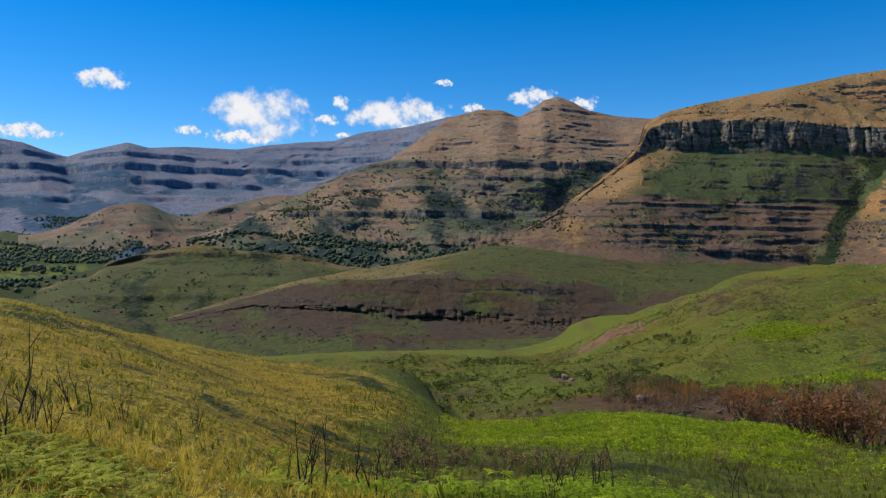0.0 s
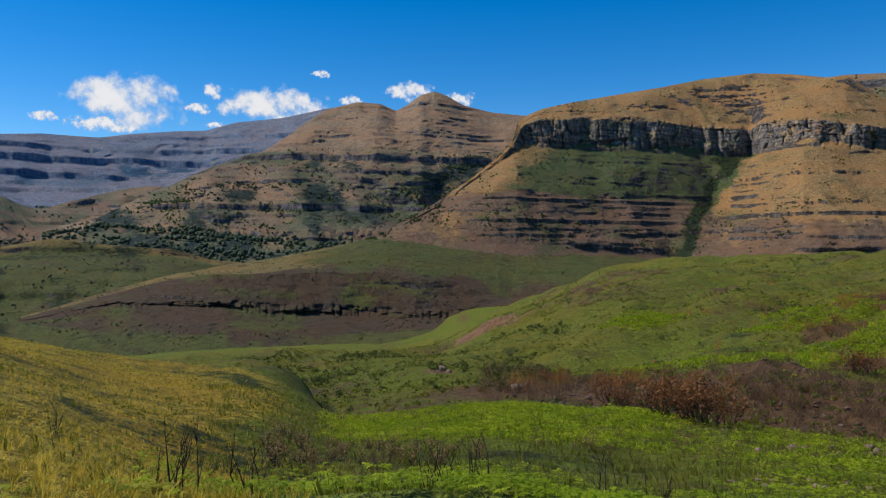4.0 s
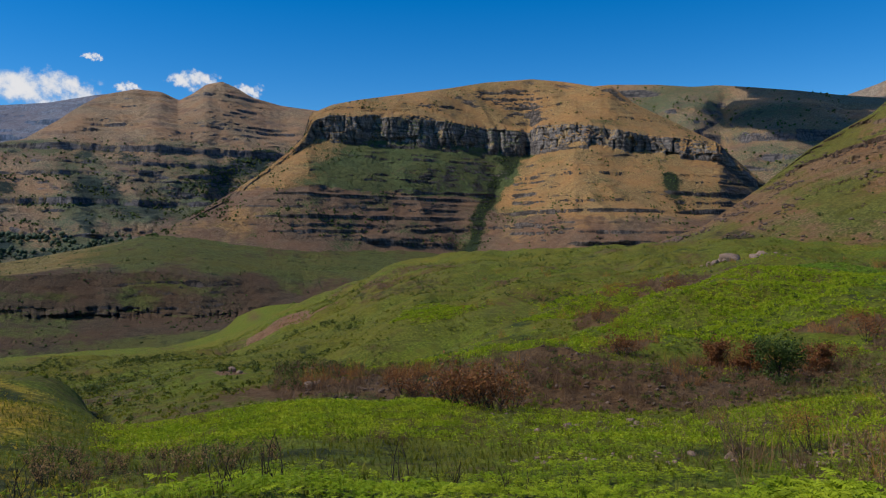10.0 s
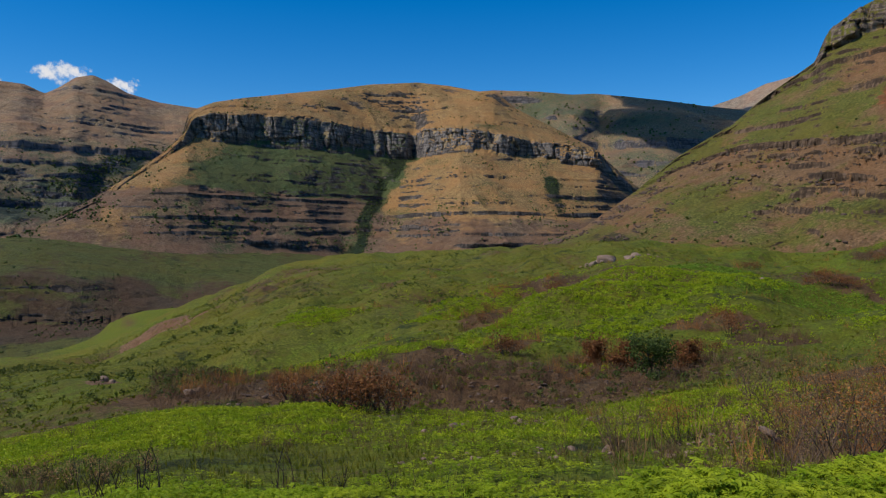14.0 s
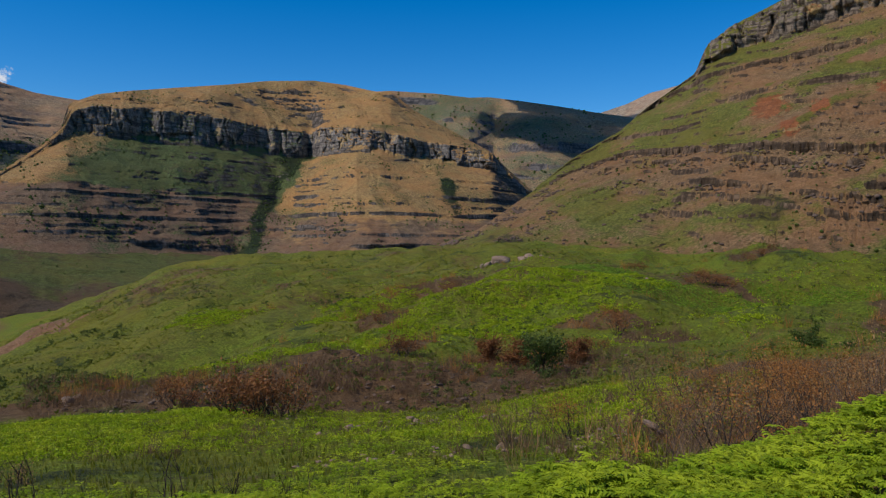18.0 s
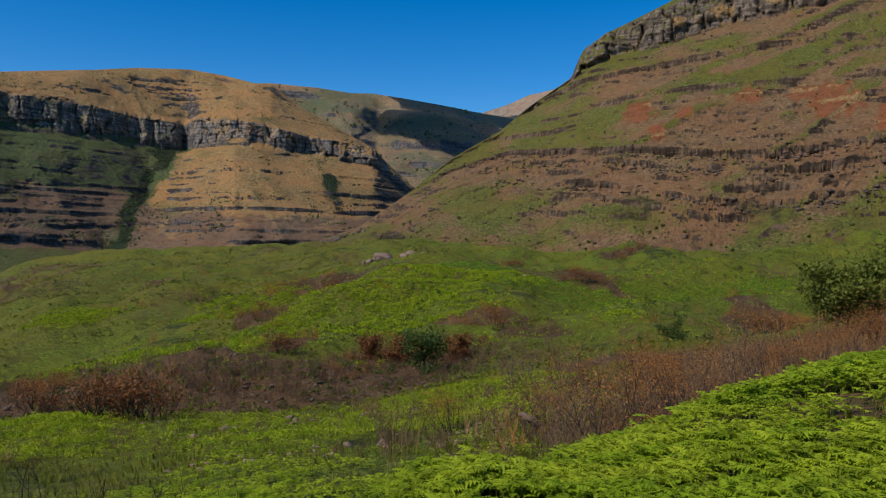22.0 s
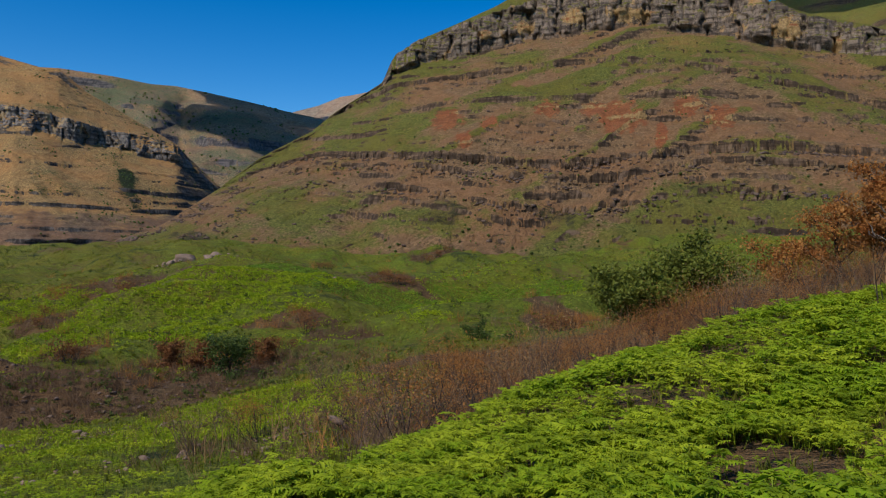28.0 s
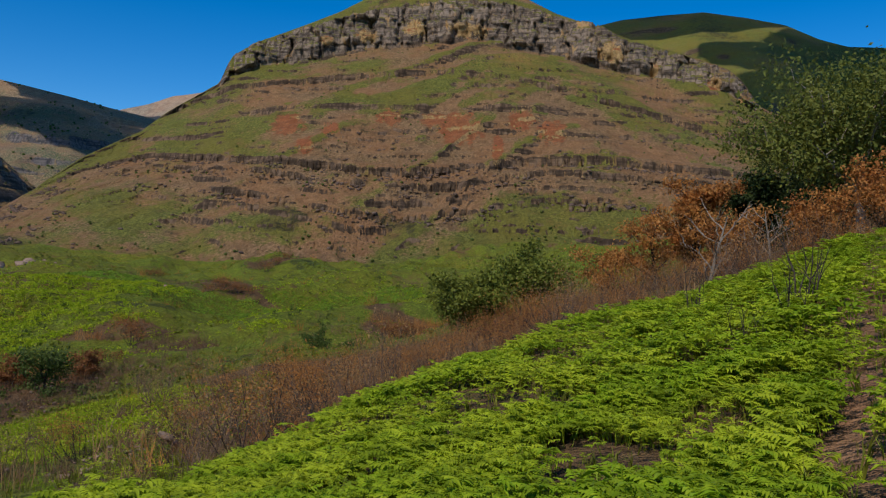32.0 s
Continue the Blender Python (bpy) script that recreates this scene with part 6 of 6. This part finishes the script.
spots = places(2300, 39, 114, 17, 76, 320, 1.15, behind_bank)
spread_copies(rust, spots[:140], 321, (0.7, 1.7))
spread_copies(brown, spots[140:290], 322, (0.8, 1.8))
rest = spots[290:]
drift = fbm(rest[:, 0] / 6, rest[:, 1] / 6, 3, 117)
open_ground = fbm(rest[:, 0] / 4, rest[:, 1] / 4, 2, 121) > -0.28
for lot, leaf, seed, name, label in ((open_ground & (drift > 0.12), rust_mat, 324, "rust_thicket", "thicket of rust-orange burnt twigs below the bank"), (open_ground & (np.abs(drift) <= 0.12), brown_mat, 323, "brown_thicket", "thicket of pale brown burnt twigs below the bank"), (open_ground & (drift < -0.12), ash_mat, 325, "burnt_thicket", "thicket of charred dark twigs below the bank")):
    strew(name, TWIGGY, rest[lot], (0.35, 1.1), leaf, seed, 0.15, label, "bushes", clumps=0.6)
thick = [shrub("rust_bush", 3.0, scorch_mat, char_mat, 330 + k, "wide rust-brown burnt bush on the green slope", stems=10, leaves=520, size=0.12, group="rust bushes on the slope", spread=0.9) for k in range(3)]
rng = np.random.RandomState(5)
spread_copies(thick, [at(q, w) for q, w in ((44.2, 106), (43.8, 105), (46.2, 100), (46.6, 101), (45.7, 99), (37.7, 103), (38.3, 104), (37.2, 104), (53.5, 119), (59.3, 193), (60.0, 195), (60.6, 196), (61.3, 194), (58.6, 192), (54.6, 214), (55.1, 215), (62.5, 235), (63.2, 238), (63.9, 240), (72.4, 111), (73.1, 112), (71.7, 110), (73.8, 113), (36.3, 160), (36.0, 150), (41.0, 175), (50.5, 104), (51.2, 106), (26.0, 56.5), (27.2, 56), (28.4, 55.5), (29.4, 56), (25.0, 57), (52.3, 108), (21.5, 75), (22.5, 76))], 331, (0.6, 1.1))
dead = [shrub("charred_sapling", 1.5, None, char_mat, 340 + k, "charred leafless sapling standing in the grass", stems=4, group="charred saplings", spread=0.35) for k in range(4)]
spread_copies(dead, [at(q, w) for q, w in ((-28.6, 11.6), (-30.0, 11), (-27.4, 11.2), (-25.2, 16), (-22.5, 17), (-29.6, 9.5), (-9.6, 10.5), (-10.8, 10.8), (-4.6, 11), (8.2, 13), (11.6, 13.8), (12.5, 14), (9.8, 14), (15.0, 15), (21.0, 14.5), (25.0, 15), (-18, 22), (-3.0, 48.6), (93.9, 25.2), (100.2, 17.1), (97.5, 14.5), (30, 16), (34, 17), (78, 27), (84, 29), (91, 32))], 341, (0.45, 0.8))
poles = [shrub("charred_sapling", 1.9, None, char_mat, 346 + k, "tall charred sapling standing among the ferns", stems=3 + 2 * k, group="charred saplings", spread=0.2) for k in range(2)]
spread_copies(poles, [at(q, w) for q, w in ((93.6, 24.5), (100.6, 18.0))], 347, (0.8, 1.1))
rusty_tufts = [shrub("brown_reed_clump", 0.8, brown_mat, char_mat, 350 + k, "clump of dark brown dead stalks in the hollow", stems=9, leaves=60, size=0.04, group="dead stalk clumps in the hollow", spread=0.25) for k in range(3)]
spread_copies(rusty_tufts, places(64, -4, 12, 27, 38, 351), 352, (0.5, 1.1))

# ---- trees ----
tree("dark_tree", at(48.3, 90), 7.0, 6.5, bush_mat, char_mat, 400, "dark green bushy tree in the gully", leaves=4200, size=0.14, clear=0.08, limbs=10)
tree("burnt_tree", at(44.0, 104), 4.8, 3.4, scorch_mat, char_mat, 420, "scorched bushy tree on the gully bank", leaves=3600, size=0.13, clear=0.05)
tree("burnt_tree", at(46.3, 99), 5.2, 3.6, scorch_mat, char_mat, 421, "scorched bushy tree on the gully bank", leaves=3600, size=0.13, clear=0.05)
tree("burnt_tree", at(50.6, 98), 4.0, 4.0, scorch_mat, char_mat, 422, "scorched bushy tree on the gully bank", leaves=3000, size=0.13, clear=0.05)
tree("round_bush", at(66.4, 93), 3.6, 3.6, bush_mat, char_mat, 401, "small round dark green tree on the slope", leaves=3200, size=0.11, clear=0.08)
tree("round_bush", at(68.6, 96), 2.2, 2.2, bush_mat, char_mat, 402, "low dark green bush on the slope", leaves=700, size=0.14, clear=0.08)
tree("spreading_tree", at(77.6, 69), 5.2, 8.0, canopy_mat, char_mat, 403, "broad green tree behind the fern bank", leaves=13000, size=0.17, clear=0.2, limbs=12)
tree("spreading_tree", at(82.2, 72), 5.6, 8.6, canopy_mat, char_mat, 404, "low spreading green tree beside burnt scrub", leaves=13000, size=0.17, clear=0.18, limbs=12)
tree("yellow_bush", at(88.4, 80), 3.4, 3.2, fern_far_mat, bark_mat, 405, "small yellow-green tree among burnt scrub", leaves=1800, size=0.1, clear=0.15)
tree("large_tree", at(104.0, 66), 14.0, 18.0, tree_mat, bark_mat, 406, "large spreading tree with pale bare branches", leaves=30000, size=0.16, clear=0.5, limbs=16)
tree("dark_tree", at(97.2, 72), 12.0, 6.0, evergreen_mat, char_mat, 407, "dark evergreen tree in the wood's edge", leaves=13000, size=0.16, clear=0.08, limbs=13)
tree("dark_tree", at(99.8, 80), 11.5, 8.5, evergreen_mat, bark_mat, 408, "dark evergreen tree in the wood's edge", leaves=13000, size=0.16, clear=0.08, limbs=13)
tree("dark_tree", at(102.4, 84), 12.0, 9.5, evergreen_mat, bark_mat, 430, "dark evergreen tree in the wood's edge", leaves=13000, size=0.16, clear=0.08, limbs=13)
tree("dark_tree", at(105.6, 80), 11.5, 9.5, evergreen_mat, char_mat, 431, "dark evergreen tree in the wood's edge", leaves=13000, size=0.16, clear=0.08, limbs=13)
tree("dark_tree", at(98.8, 76), 7.0, 6.5, olive_mat, char_mat, 432, "low olive-green tree among burnt trees", leaves=6500, size=0.12, clear=0.08, limbs=10)
tree("burnt_tree", at(96.2, 60), 7.0, 6.0, rust_mat, char_mat, 433, "scorched low tree with orange-brown leaves", leaves=5000, size=0.11, clear=0.1)
tree("burnt_tree", at(101.6, 58), 5.5, 6.0, rust_mat, char_mat, 434, "scorched low tree with orange-brown leaves", leaves=4500, size=0.11, clear=0.1)
tree("burnt_tree", at(93.4, 66), 12.5, 6.0, rust_mat, char_mat, 409, "tall scorched tree with rust-brown leaves", leaves=14000, size=0.13, clear=0.2, limbs=13)
tree("burnt_tree", at(91.0, 68), 9.0, 6.0, rust_mat, char_mat, 410, "scorched tree with rust-brown leaves", leaves=6000, size=0.11, clear=0.15)
tree("burnt_tree", at(87.6, 70), 6.5, 6.0, rust_mat, char_mat, 411, "scorched low tree with orange-brown leaves", leaves=5000, size=0.11, clear=0.1)
tree("bare_tree", at(94.5, 52), 8.5, 5.0, None, bark_mat, 412, "dead bare tree with pale bark", limbs=9)
tree("bare_tree", at(98.6, 56), 7.0, 5.5, None, bark_mat, 413, "dead bare tree with pale bark", limbs=9)
tree("burnt_tree", at(106.0, 52), 7.5, 6.5, rust_mat, char_mat, 414, "scorched tree with rust-brown leaves", leaves=6500, size=0.11, clear=0.12)
tree("dark_tree", at(108.8, 74), 15.0, 9.0, tree_mat, bark_mat, 415, "tall olive-green tree in the wood's edge", leaves=10000, size=0.13, clear=0.15, limbs=11)

# ---- clouds ----
def cloud(bearing, low, wide, tall, seed):
    """A cumulus far behind the mountains, as a flat card turned to the eye: bearing and height above eye level in
    degrees.
    """
    far = 4850.0
    n = Nodes("cloud_white")
    tc = n.add("ShaderNodeTexCoord")
    mp = n.add("ShaderNodeMapping")
    n.put(mp.inputs["Vector"], tc.outputs["Object"])
    mp.inputs["Location"].default_value = (seed * 3.7, seed * 1.3, 0)
    w, h = 1.5 * far * math.tan(radians(wide)), 0.95 * far * math.tan(radians(tall))
    puff = n.noise(mp.outputs[0], h * 0.75, 7, 0.6)
    sep = n.add("ShaderNodeSeparateXYZ")
    n.put(sep.inputs[0], tc.outputs["Object"])
    x = n.math("MULTIPLY", sep.outputs[0], 2.0 / w)
    y = n.math("MULTIPLY", sep.outputs[1], 1.0 / h)
    fall = n.math("ADD", n.math("POWER", n.math("ABSOLUTE", x), 2.4), n.math("POWER", n.math("ABSOLUTE", n.math("SUBTRACT", y, 0.35)), 2.0))
    body = n.math("SUBTRACT", n.math("ADD", n.math("MULTIPLY", puff, 2.3), -0.32), n.math("MULTIPLY", fall, 1.2))
    alpha = n.ramp(body, 0.36, 0.8)
    # the card glows, white to grey-blue, in place of sunlight on the cloud
    em = n.add("ShaderNodeEmission")
    n.put(em.inputs["Color"], n.mix(n.ramp(body, 0.5, 1.0), (0.55, 0.66, 0.84), (0.93, 0.92, 0.93)))
    em.inputs["Strength"].default_value = 0.85
    clear = n.add("ShaderNodeBsdfTransparent")
    m = n.add("ShaderNodeMixShader")
    n.put(m.inputs[0], n.math("MULTIPLY", alpha, 0.96))
    n.put(m.inputs[1], clear.outputs[0])
    n.put(m.inputs[2], em.outputs[0])
    n.put(n.tree.nodes["Material Output"].inputs["Surface"], m.outputs[0])
    co = [(-w, -0.5 * h, 0), (w, -0.5 * h, 0), (w, 1.6 * h, 0), (-w, 1.6 * h, 0)]
    ob = new("cloud", mesh_of("cloud", co, [(0, 1, 2, 3)], n.mat))
    a = radians(bearing)
    ob.matrix_basis = Matrix.Translation((far * math.sin(a), far * math.cos(a), EYE + far * math.tan(radians(low)))) @ Matrix.Rotation(-a, 4, "Z") @ Matrix.Rotation(radians(90), 4, "X")
    tagged(ob, "white fair-weather cloud low over the mountains", "cloud", "clouds over the mountains", "structure")


for spec in ((-23.97, 11.09, 3.52, 1.29), (-13.30, 8.80, 7.19, 3.18), (-14.59, 7.76, 5.14, 0.96), (-3.02, 9.16, 8.41, 2.33), (-7.56, 10.39, 1.33, 1.01), (6.80, 10.73, 3.83, 1.29), (10.31, 10.23, 2.53, 0.96), (0.13, 12.10, 1.44, 0.48), (-28.67, 7.40, 3.96, 0.98), (-18.42, 8.16, 1.82, 0.63), (2.36, 10.14, 1.85, 0.73), (-8.55, 9.23, 1.82, 0.73), (-7.39, 8.23, 1.49, 0.41)):
    cloud(*spec, spec[0])
